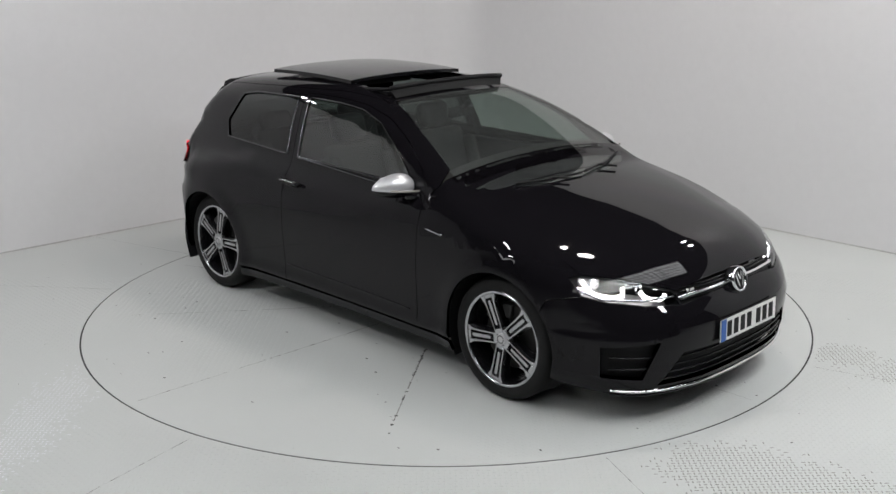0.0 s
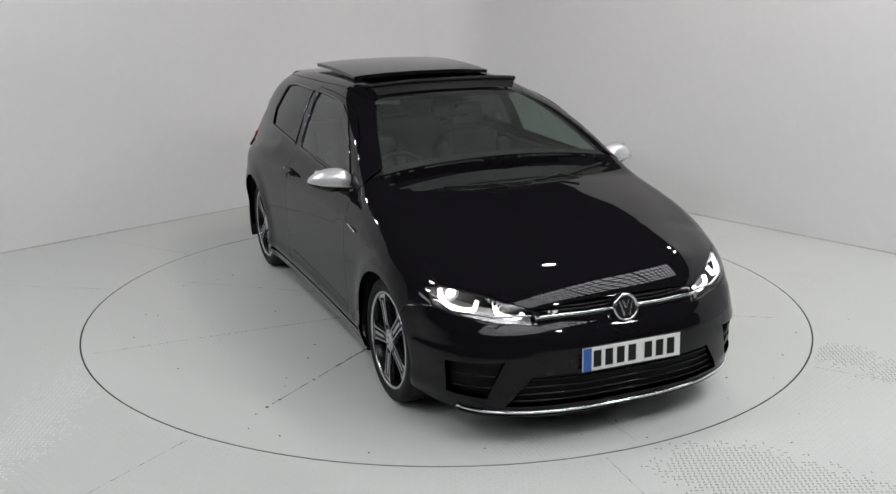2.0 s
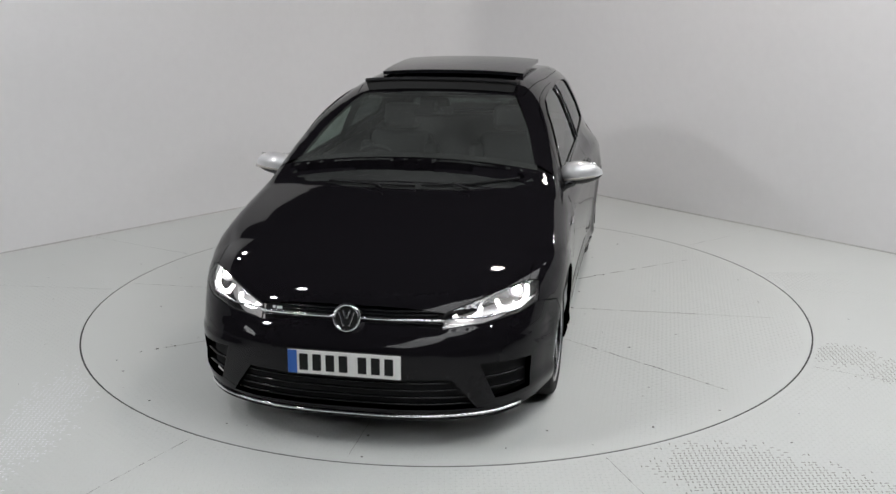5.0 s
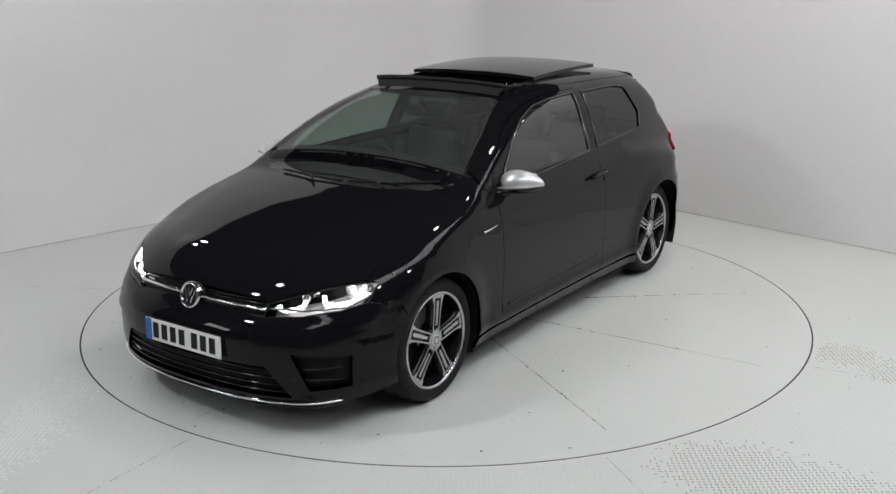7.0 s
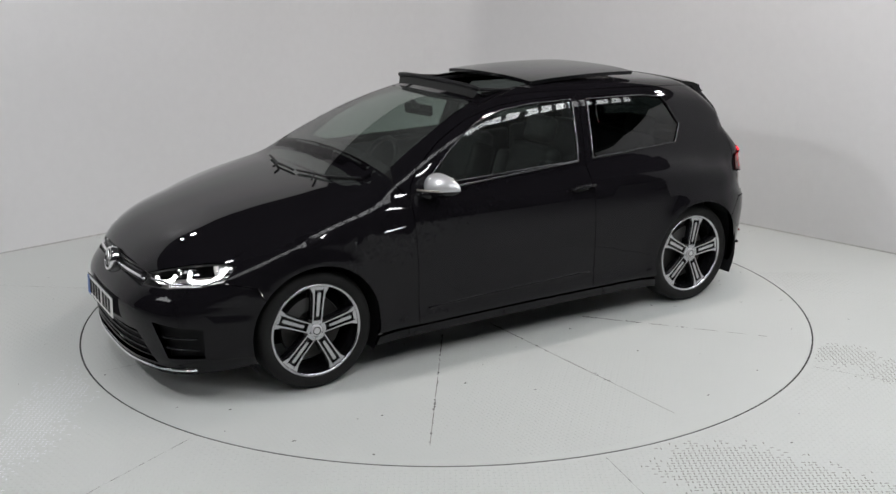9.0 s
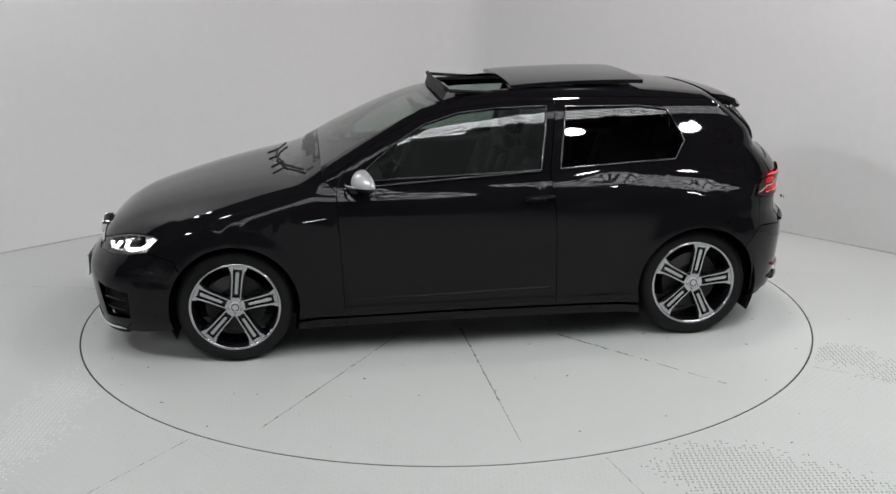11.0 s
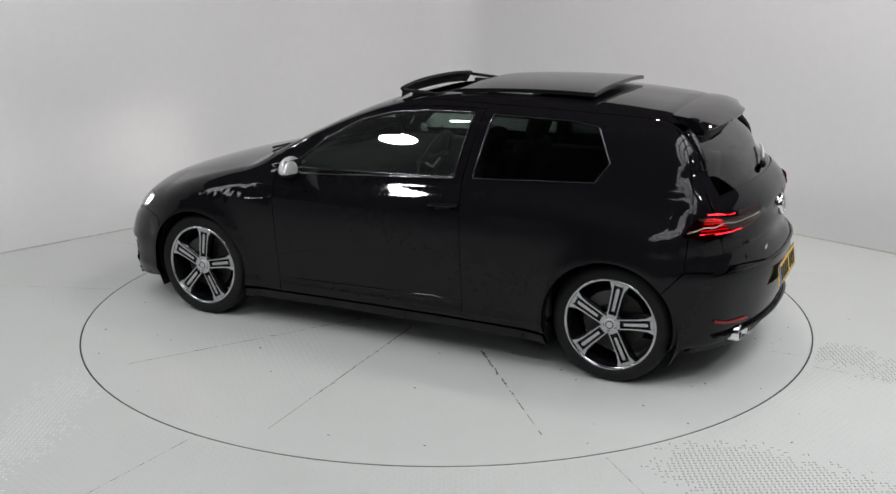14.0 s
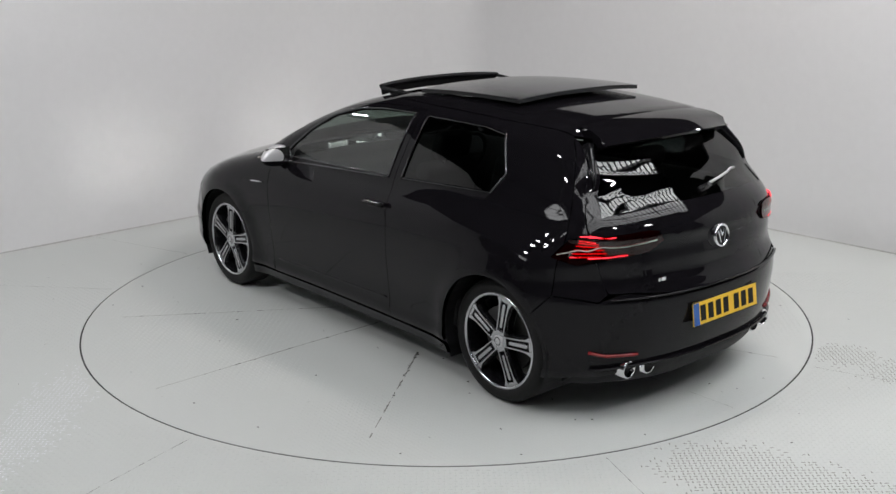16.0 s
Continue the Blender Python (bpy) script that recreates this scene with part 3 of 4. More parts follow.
def arch(ax, a0, a1, y=0.89, n=26, r=ARCH_R):
    return [(ax + r * math.cos(radians(a0 + (a1 - a0) * i / n)), y, HUB_Z + r * math.sin(radians(a0 + (a1 - a0) * i / n))) for i in range(n + 1)]


def panel(name, pts, view, mat, parent, off=0.0, cell=0.05, holes=(), flange=0.018, gap=0.002, flip=False, label="", step=0.05):
    """A piece of the skin inside an outline, with its edges turned in. flip: on the car's right."""
    q = view.flat(snap(dense(pts, step)))
    a, b = np.roll(q, 1, 0) - q, np.roll(q, -1, 0) - q
    area = 0.5 * np.sum(q[:, 0] * np.roll(q[:, 1], -1) - np.roll(q[:, 0], -1) * q[:, 1])
    t = np.roll(q, -1, 0) - np.roll(q, 1, 0)
    nrm = np.stack([-t[:, 1], t[:, 0]], -1) / (np.linalg.norm(t, axis=1)[:, None] + 1e-9) * np.sign(area)
    q = q + nrm * gap
    bm = bmesh.new()
    bm.faces.new([bm.verts.new((x, y, 0)) for x, y in q])
    lo, hi = q.min(0), q.max(0)
    bmesh.ops.triangulate(bm, faces=bm.faces[:], ngon_method="EAR_CLIP")

    def cut(co, no):
        bmesh.ops.bisect_plane(bm, geom=bm.verts[:] + bm.edges[:] + bm.faces[:], dist=1e-5, plane_co=co, plane_no=no)
    for k in (0, 1):
        n = max(1, int((hi[k] - lo[k]) / cell))
        for i in range(1, n):
            c = [0, 0, 0]
            c[k] = lo[k] + (hi[k] - lo[k]) * i / n
            cut(c, (1, 0, 0) if k == 0 else (0, 1, 0))
    for hole in holes:
        h = view.flat(snap(np.array(hole, float)))
        for i in range(len(h)):
            d = h[(i + 1) % len(h)] - h[i]
            cut((*h[i], 0), (-d[1], d[0], 0))
        gone = []
        for f in bm.faces:
            c = f.calc_center_median()
            s = [np.cross(h[(i + 1) % len(h)] - h[i], np.array((c.x, c.y)) - h[i]) for i in range(len(h))]
            if min(s) > 0 or max(s) < 0:
                gone.append(f)
        bmesh.ops.delete(bm, geom=gone, context="FACES")
    bm.verts.index_update()
    flat = np.array([(v.co.x, v.co.y) for v in bm.verts])
    p = view.hit(flat)
    g = slope(p)
    nn = g / np.linalg.norm(g, axis=1, keepdims=True)
    p = p + nn * off
    verts, norms = [tuple(v) for v in p], [tuple(v) for v in nn]
    faces = []
    for f in bm.faces:
        ids = [v.index for v in f.verts]
        c = np.cross(p[ids[1]] - p[ids[0]], p[ids[2]] - p[ids[0]])
        faces.append(ids if c @ nn[ids[0]] >= 0 else ids[::-1])
    if flange:
        for e in bm.edges:
            if len(e.link_faces) == 1:
                i, j = e.verts[0].index, e.verts[1].index
                d = np.cross(p[j] - p[i], nn[i])
                d = d / (np.linalg.norm(d) + 1e-9)
                k = len(verts)
                verts += [tuple(p[i]), tuple(p[j]), tuple(p[j] - nn[j] * flange), tuple(p[i] - nn[i] * flange)]
                norms += [tuple(d)] * 4
                faces.append((k, k + 1, k + 2, k + 3))
    bm.free()
    if flip:
        verts = [(x, -y, z) for x, y, z in verts]
        norms = [(x, -y, z) for x, y, z in norms]
        faces = [tuple(reversed(f)) for f in faces]
    return mesh_object(name, verts, faces, mat, parent, label, normals=norms)


def line_on(pts, off, step=0.03):
    return [tuple(v) for v in snap(dense(pts, step, closed=False), off)]


def mirrored(bm):
    bmesh.ops.scale(bm, vec=(1, -1, 1), verts=bm.verts)
    return bm


car = new("car")
tagged(car, "glossy black three-door hatchback with silver mirror caps and open sunroof", "car")


def nose(y, z):
    return (float(nose_x(np.array(z))) - 0.345 * (abs(y) / 0.9) ** 2.9 - 0.01, y, z)


def tail(y, z):
    return (float(tail_x(np.array(z))) + 0.33 * (abs(y) / 0.9) ** 2.5 + 0.01, y, z)


# shared lines
HL_LOW = [(1.70, 0.81, 0.715), (1.775, 0.812, 0.638), (1.88, 0.74, 0.612), (2.00, 0.60, 0.592), (2.085, 0.425, 0.585)]
HL_TOP = [(2.06, 0.435, 0.650), (1.965, 0.56, 0.693), (1.86, 0.67, 0.722), (1.745, 0.775, 0.735)]
HOOD_EDGE = [(1.66, 0.785, 0.805), (1.4, 0.755, 0.875), (1.1, 0.742, 0.935), (0.80, 0.752, 0.985)]
DOOR_FRONT = [(0.74, 0.835, 0.94), (0.74, 0.875, 0.80), (0.725, 0.885, 0.55), (0.715, 0.865, 0.236)]
DOOR_REAR = [(-0.485, 0.868, 0.238), (-0.485, 0.88, 0.40), (-0.475, 0.87, 0.8), (-0.455, 0.80, 1.0), (-0.515, 0.61, 1.372)]
DOOR_TOP = [(-0.2, 0.605, 1.370), (0.04, 0.605, 1.350), (0.27, 0.63, 1.292), (0.48, 0.69, 1.192), (0.66, 0.76, 1.075), (0.72, 0.80, 1.0)]
GLASS_D = [(0.635, 0.80, 0.985), (0.555, 0.77, 1.062), (0.43, 0.72, 1.152), (0.235, 0.665, 1.258), (0.04, 0.635, 1.318), (-0.16, 0.63, 1.341), (-0.462, 0.63, 1.346), (-0.405, 0.797, 1.014)]
GLASS_Q = [(-0.515, 0.80, 1.020), (-0.570, 0.64, 1.347), (-1.02, 0.635, 1.340), (-1.165, 0.64, 1.316), (-1.255, 0.73, 1.146), (-1.190, 0.77, 1.048)]
ROOF_EDGE = [(0.12, 0.515, 1.375), (-0.2, 0.545, 1.395), (-0.53, 0.572, 1.388), (-1.1, 0.565, 1.36), (-1.52, 0.53, 1.34)]

for flip in (False, True):
    panel("front_wing", arch(AXLE_F, 193.6, 38) + [(1.62, 0.87, 0.60), (1.775, 0.812, 0.638), (1.70, 0.81, 0.715), (1.745, 0.775, 0.735)] + HOOD_EDGE + DOOR_FRONT[:3] + [(0.715, 0.865, 0.236)],
          V_WING, M_PAINT, car, flip=flip)
    door = panel("door", DOOR_FRONT[::-1] + DOOR_TOP[::-1] + DOOR_REAR[::-1], V_SIDE, M_PAINT, car, holes=[GLASS_D], flip=flip)
    panel("window", GLASS_D, V_SIDE, M_SIDE_GLASS, door, off=-0.004, flange=0, flip=flip, label="lightly tinted door glass").visible_shadow = False
    panel("sill", [(0.970, 0.86, 0.232), (-0.970, 0.86, 0.232), (-0.985, 0.85, 0.172), (0.985, 0.85, 0.172)], V_FLANK, M_PAINT, car, off=0.004, flip=flip)
    quarter = panel("rear_quarter", [(-0.488, 0.865, 0.236)] + DOOR_REAR + [ROOF_EDGE[2], ROOF_EDGE[3], ROOF_EDGE[4], (-1.60, 0.60, 1.27), (-1.68, 0.70, 1.10), (-1.71, 0.82, 0.9),
                    (-1.70, 0.86, 0.66)] + arch(AXLE_R, 141, -13.6), V_SIDE, M_PAINT, car, holes=[GLASS_Q], flip=flip)
    panel("window", GLASS_Q, V_SIDE, M_DARK_GLASS, quarter, off=-0.004, flange=0, flip=flip, label="dark privacy glass").visible_shadow = False
    panel("roof_rail", [(0.80, 0.752, 0.985), (0.745, 0.655, 1.03), (0.46, 0.58, 1.20), (0.14, 0.475, 1.38)] + ROOF_EDGE[:3] + [DOOR_REAR[-1]] + DOOR_TOP + [DOOR_FRONT[0]], V_RAIL, M_PAINT, car, flip=flip)
    panel("rear_pillar", [(-1.52, 0.53, 1.34), (-1.60, 0.60, 1.27), (-1.68, 0.70, 1.10), (-1.71, 0.82, 0.9), (-1.70, 0.86, 0.66), (-1.90, 0.74, 0.652), tail(0.66, 0.66), tail(0.70, 0.85), tail(0.695, 1.0), (-1.62, 0.54, 1.29)],
          V_REAR, M_PAINT, car, flip=flip)
    # seal lines round the glass
    for g in (GLASS_D, GLASS_Q):
        bm = tube_bm(line_on(list(g) + [g[0]], 0.002), 0.0055, n=6)
        part("window_seal", mirrored(bm) if flip else bm, M_EDGE, door if g is GLASS_D else quarter, smooth=True)
    bm = tube_bm(line_on([(0.70, 0.83, 0.955), (0.1, 0.81, 0.985), (-0.40, 0.80, 1.010)], 0.004), 0.007, n=6)
    part("waist_strip", mirrored(bm) if flip else bm, M_EDGE, door, "shiny dark waist strip", smooth=True)
    # half-sunk bead added to stand in for the door's low crease line
    bm = tube_bm(line_on([(0.66, 0.87, 0.325), (0.1, 0.87, 0.335), (-0.46, 0.87, 0.345)], -0.006), 0.010, n=8)
    part("door_crease", mirrored(bm) if flip else bm, M_PAINT, door, smooth=True)

front_half = [nose(0, 0.592), nose(0.2, 0.592), (2.085, 0.425, 0.585), (2.00, 0.60, 0.592), (1.88, 0.74, 0.612), (1.775, 0.812, 0.638), (1.62, 0.87, 0.60)]
front_half += arch(AXLE_F, 38, -19) + [nose(0.80, 0.168), nose(0.6, 0.155), nose(0.3, 0.148), nose(0, 0.146)]
LOW_GRILLE = [nose(-0.575, 0.212), nose(0.575, 0.212), nose(0.465, 0.365), nose(-0.465, 0.365)]
INTAKE = [nose(0.650, 0.250), nose(0.815, 0.258), nose(0.825, 0.412), nose(0.585, 0.432)]
mirror_pts = [(x, -y, z) for x, y, z in INTAKE]
bumper = panel("front_bumper", both(front_half), V_FRONT, M_PAINT, car, holes=[LOW_GRILLE, INTAKE, mirror_pts], cell=0.045, flange=0.03)
bonnet = panel("bonnet", both([(2.08, 0, 0.672), (2.07, 0.25, 0.665)] + HL_TOP + HOOD_EDGE + [(0.93, 0.70, 0.975), (1.05, 0.57, 0.98), (1.125, 0.3, 0.98), (1.145, 0, 0.98)]), V_TOP, M_PAINT, car, cell=0.04)
windscreen = panel("windscreen", both([(1.095, 0, 0.985), (1.075, 0.3, 0.985), (0.995, 0.55, 0.985), (0.86, 0.66, 0.985), (0.748, 0.65, 1.0), (0.463, 0.575, 1.18), (0.142, 0.47, 1.37), (0.19, 0.25, 1.38), (0.205, 0, 1.385)]),
                   V_TOP, M_WS, car, flange=0, cell=0.08, label="clear windscreen")
windscreen.visible_shadow = False
ROOF_HOLE = [(0.02, 0.42, 1.40), (-0.70, 0.42, 1.43), (-0.70, -0.42, 1.43), (0.02, -0.42, 1.40)]
roof = panel("roof", both([(0.195, 0, 1.385), (0.18, 0.25, 1.38)] + ROOF_EDGE + [(-1.57, 0.48, 1.33), (-1.60, 0, 1.37)]), V_TOP, M_PAINT, car, cell=0.08, holes=[ROOF_HOLE])
TG_GLASS = [(-1.635, 0.50, 1.285), (-1.83, 0.655, 1.045), (-1.89, 0.3, 1.032), (-1.905, 0, 1.028), (-1.89, -0.3, 1.032), (-1.83, -0.655, 1.045), (-1.635, -0.50, 1.285)]
tailgate = panel("tailgate", both([(-1.61, 0, 1.33), (-1.62, 0.54, 1.29), tail(0.692, 1.0), tail(0.697, 0.85), tail(0.657, 0.66), tail(0.3, 0.63), tail(0, 0.628)]), V_BACK, M_PAINT, car, holes=[TG_GLASS])
panel("rear_window", TG_GLASS, V_BACK, M_DARK_GLASS, tailgate, off=-0.004, flange=0, label="dark rear window").visible_shadow = False
rear_half = [tail(0, 0.622), tail(0.3, 0.624), tail(0.62, 0.655), (-1.90, 0.74, 0.648), (-1.70, 0.86, 0.655)] + arch(AXLE_R, 141, 199) + [(-1.80, 0.80, 0.225), tail(0.62, 0.26), tail(0.45, 0.30), tail(0, 0.315)]
rear_bumper = panel("rear_bumper", both(rear_half), V_REAR, M_PAINT, car, flange=0.03)
panel("diffuser", both([tail(0, 0.31), tail(0.45, 0.295), tail(0.62, 0.255), (-1.80, 0.80, 0.22), (-1.72, 0.8, 0.19), tail(0.6, 0.20), tail(0, 0.21)]), V_REAR, M_TRIM, rear_bumper, off=-0.012, label="matt black diffuser")


# ---------------------------------------------------------------- wheels
def wheel_at(x, y, turn):
    """A five-spoke machined wheel; its face looks to +y."""
    tyre_r, rim_r = 0.318, 0.247
    bm = lathe_bm([(rim_r - 0.006, -0.09), (rim_r + 0.004, -0.095), (0.29, -0.105), (0.308, -0.095), (tyre_r, -0.07), (tyre_r, 0.0), (tyre_r, 0.07), (0.309, 0.094), (0.292, 0.104),
                   (0.272, 0.106), (rim_r + 0.008, 0.098), (rim_r - 0.004, 0.092), (rim_r - 0.006, 0.0)], 72, closed=True)
    rim = part("wheel", lathe_bm([(rim_r, 0.088), (rim_r + 0.003, 0.096), (rim_r - 0.003, 0.100), (rim_r - 0.011, 0.097), (rim_r - 0.016, 0.086), (0.222, 0.05), (0.215, -0.02), (0.222, -0.09)], 72),
               M_RIM, car, "black alloy wheel with machined five-spoke face", angle=40)
    part("tyre", bm, M_RUBBER, rim, smooth=True)
    part("rim_edge", lathe_bm([(rim_r + 0.002, 0.0985), (rim_r - 0.002, 0.102), (rim_r - 0.009, 0.1005), (rim_r - 0.0125, 0.095)], 72), M_ALU, rim, "machined silver rim edge", smooth=True)
    for i in range(5):
        m = Matrix.Rotation(2 * math.pi * i / 5 + turn, 4, "Y")
        slim = Matrix.Diagonal((0.88, 1, 1, 1))
        back = prism_bm([(-0.034, 0.03), (-0.037, 0.15), (-0.060, 0.232), (0.060, 0.232), (0.037, 0.15), (0.034, 0.03)], 0.030, 0.074, 0.004)
        bmesh.ops.transform(back, matrix=m @ slim, verts=back.verts)
        part("spoke", back, M_RIM, rim)
        bars = []
        for s in (-1, 1):
            bars.append(prism_bm([(s * 0.031, 0.045), (s * 0.034, 0.15), (s * 0.038, 0.195), (s * 0.064, 0.2345), (s * 0.026, 0.2368), (s * 0.029, 0.20), (s * 0.0255, 0.15), (s * 0.0235, 0.045)], 0.070, 0.0925, 0.0012))
        bars.append(prism_bm([(-0.0090, 0.075), (-0.0110, 0.195), (-0.007, 0.203), (0.007, 0.203), (0.0110, 0.195), (0.0090, 0.075)], 0.070, 0.0925, 0.0012))
        bars.append(prism_bm([(-0.023, 0.215), (-0.032, 0.2368), (0.032, 0.2368), (0.023, 0.215)], 0.070, 0.0922, 0.0012))
        bars.append(prism_bm([(-0.032, 0.03), (-0.032, 0.050), (-0.016, 0.054), (0.016, 0.054), (0.032, 0.050), (0.032, 0.03)], 0.070, 0.0918, 0.0012))
        face = merge(*bars)
        bmesh.ops.transform(face, matrix=m @ slim, verts=face.verts)
        part("spoke_face", face, M_ALU, rim, "machined silver spoke face with dark slots")
        bolt = lathe_bm([(0.0, 0.088), (0.008, 0.088), (0.009, 0.08), (0.009, 0.07)], 8)
        bmesh.ops.transform(bolt, matrix=Matrix.Rotation(2 * math.pi * (i + 0.5) / 5 + turn, 4, "Y") @ Matrix.Translation((0, 0, 0.056)), verts=bolt.verts)
        part("wheel_bolt", bolt, M_DISC, rim)
    part("hub", lathe_bm([(0.0, 0.086), (0.05, 0.086), (0.056, 0.080), (0.056, 0.03)], 32), M_RIM, rim, angle=40)
    part("hub_cap", lathe_bm([(0.0, 0.0985), (0.026, 0.0975), (0.031, 0.094), (0.032, 0.082)], 32), M_SATIN, rim, "silver hub cap with round emblem", angle=40)
    part("hub_emblem", lathe_bm([(0.017, 0.0995), (0.019, 0.1005), (0.022, 0.0995)], 24), M_INK, rim)
    part("brake_disc", lathe_bm([(0.06, 0.02), (0.165, 0.02), (0.168, 0.015), (0.168, -0.01), (0.06, -0.01)], 48), M_DISC, rim, "grey iron brake disc", angle=40)
    cal = prism_bm([(0.17 * math.cos(a), 0.17 * math.sin(a)) for a in np.linspace(0.5, 1.7, 8)] + [(0.10 * math.cos(a), 0.10 * math.sin(a)) for a in np.linspace(1.7, 0.5, 8)], -0.03, 0.045, 0.006)
    part("brake_caliper", cal, M_BRAKE, rim, "black brake caliper")
    rim.matrix_local = pose(x, y, HUB_Z, 0, 0, 0 if y > 0 else 180)
    return rim


wheel_at(AXLE_F, 0.760, radians(-7))
wheel_at(AXLE_R, 0.730, radians(-11))
wheel_at(AXLE_F, -0.760, radians(25))
wheel_at(AXLE_R, -0.730, radians(-15))
for ax in (AXLE_F, AXLE_R):
    for s in (1, -1):
        bm = bmesh.new()
        rows = []
        for i in range(25):
            a = radians(-28 + 236 * i / 24)
            rows.append([bm.verts.new((ax + 0.365 * math.cos(a), s * y, HUB_Z + 0.365 * math.sin(a))) for y in (0.50, 0.86)])
        for r0, r1 in zip(rows, rows[1:]):
            bm.faces.new((r0[0], r0[1], r1[1], r1[0]))
        bm.faces.new([r[0] for r in rows])
        part("wheel_arch_liner", bm, M_TRIM, car, smooth=False)

# ---------------------------------------------------------------- underside and cabin
part("underbody", box_bm(3.75, 1.0, 0.13, at=(0.02, 0, 0.235), bevel=0.03), M_TRIM, car)
part("floor_pan", box_bm(1.9, 1.62, 0.08, at=(-0.02, 0, 0.24), bevel=0.02), M_TRIM, car)
part("engine_bay", box_bm(1.0, 1.0, 0.42, at=(1.42, 0, 0.44), bevel=0.05), M_TRIM, car)
part("boot_floor", box_bm(0.60, 1.1, 0.25, at=(-1.56, 0, 0.50), bevel=0.03), M_INSIDE, car)
for s in (1, -1):
    part("door_lining", box_bm(1.75, 0.05, 0.66, at=(-0.10, s * 0.775, 0.62), bevel=0.02), M_INSIDE, car, "black inner door lining")
    part("rear_side_lining", box_bm(0.58, 0.05, 0.42, at=(-1.24, s * 0.69, 0.78), bevel=0.02), M_INSIDE, car)
dash = bmesh.new()
rows = []
for i in range(17):
    y = -0.74 + 1.48 * i / 16
    hump = 0.03 * math.exp(-((y + 0.37) / 0.2) ** 2)
    bow = 0.13 * (y / 0.74) ** 2
    rows.append([dash.verts.new((x - bow * k, y, z)) for x, z, k in ((1.06, 0.90, 1.6), (0.75, 0.955 + hump * 0.5, 0.8), (0.52, 0.945 + hump, 0.2), (0.45, 0.90 + hump, 0.1), (0.43, 0.80, 0), (0.50, 0.62, 0), (0.6, 0.35, 0))])
for a, b in zip(rows, rows[1:]):
    for k in range(6):
        dash.faces.new((a[k], a[k + 1], b[k + 1], b[k]))
part("dashboard", dash, M_INSIDE, car, "black soft-touch dashboard", smooth=True)
ring = [(0.30 + 0.19 * math.sin(a) * -0.42, -0.37 + 0.185 * math.cos(a), 0.875 + 0.185 * math.sin(a) * 0.9) for a in np.linspace(0, 2 * math.pi, 33)]
sw = part("steering_wheel", merge(tube_bm(ring, 0.015, n=8, up=(1, 0, 0.3)), tube_bm([(0.30, -0.545, 0.875), (0.325, -0.37, 0.865), (0.30, -0.195, 0.875)], 0.016, n=8), tube_bm([(0.325, -0.37, 0.87), (0.37, -0.37, 0.715)], 0.018, n=8, up=(0, 1, 0)),
          tube_bm([(0.325, -0.37, 0.86), (0.50, -0.37, 0.80)], 0.04, n=10)), M_LEATHER, car, "black leather steering wheel", smooth=True)
part("wheel_trim", tube_bm([(0.315, -0.47, 0.845), (0.318, -0.37, 0.80), (0.315, -0.27, 0.845)], 0.008, n=6), M_SATIN, sw, "satin silver spoke trim", smooth=True)


def seat(x, y, width, rear=False):
    s = part("seat", box_bm(0.50, width, 0.16, at=(x + 0.20, y, 0.46), bevel=0.06, segments=3), M_LEATHER, car, "black leather seat", smooth=True)
    tilt = Matrix.Rotation(radians(-18), 4, "Y")
    part("backrest", merge(box_bm(0.13, width * 0.8, 0.60, at=(x - 0.13, y, 0.76), bevel=0.05, turn=tilt, segments=3),
                           box_bm(0.17, 0.09, 0.46, at=(x - 0.10, y + width * 0.42, 0.76), bevel=0.04, turn=tilt, segments=3),
                           box_bm(0.17, 0.09, 0.46, at=(x - 0.10, y - width * 0.42, 0.76), bevel=0.04, turn=tilt, segments=3)), M_LEATHER, s, smooth=True)
    if not rear:
        part("headrest", merge(box_bm(0.10, 0.25, 0.17, at=(x - 0.245, y, 1.14), bevel=0.045, turn=tilt, segments=3), tube_bm([(x - 0.235, y - 0.06, 1.0), (x - 0.245, y - 0.06, 1.1)], 0.007), tube_bm([(x - 0.235, y + 0.06, 1.0), (x - 0.245, y + 0.06, 1.1)], 0.007)), M_LEATHER, s, smooth=True)
        part("stitching", tube_bm([(x - 0.03, y - width * 0.30, 0.62), (x - 0.10, y - width * 0.31, 0.85), (x - 0.17, y - width * 0.26, 1.0)], 0.004), M_SATIN, s, "pale seam piping", smooth=True)
        part("stitching", tube_bm([(x - 0.03, y + width * 0.30, 0.62), (x - 0.10, y + width * 0.31, 0.85), (x - 0.17, y + width * 0.26, 1.0)], 0.004), M_SATIN, s, "pale seam piping", smooth=True)
    else:
        for o in (-0.34, 0.34):
            part("headrest", box_bm(0.09, 0.24, 0.13, at=(x - 0.25, y + o, 1.09), bevel=0.04, turn=tilt, segments=3), M_LEATHER, s, smooth=True)


seat(-0.20, 0.37, 0.52)
seat(-0.20, -0.37, 0.52)
seat(-1.02, 0.0, 1.25, rear=True)
mir = part("rear_view_mirror", box_bm(0.03, 0.24, 0.065, at=(0.20, -0.02, 1.265), bevel=0.013, turn=Matrix.Rotation(radians(12), 4, "Z")), M_GLOSS, car, "black rear-view mirror", smooth=True)
part("stalk", tube_bm([(0.21, 0, 1.28), (0.26, 0, 1.33)], 0.016), M_TRIM, mir, smooth=True)
part("mirror_glass", box_bm(0.004, 0.215, 0.048, at=(0.183, -0.024, 1.265), turn=Matrix.Rotation(radians(12), 4, "Z")), M_MIRROR, mir)
part("roof_lining", box_bm(0.10, 0.80, 0.02, at=(0.09, 0, 1.355), bevel=0.01), M_INSIDE, car)
part("roof_lining", box_bm(0.72, 0.9, 0.03, at=(-1.10, 0, 1.355), bevel=0.01), M_INSIDE, car)


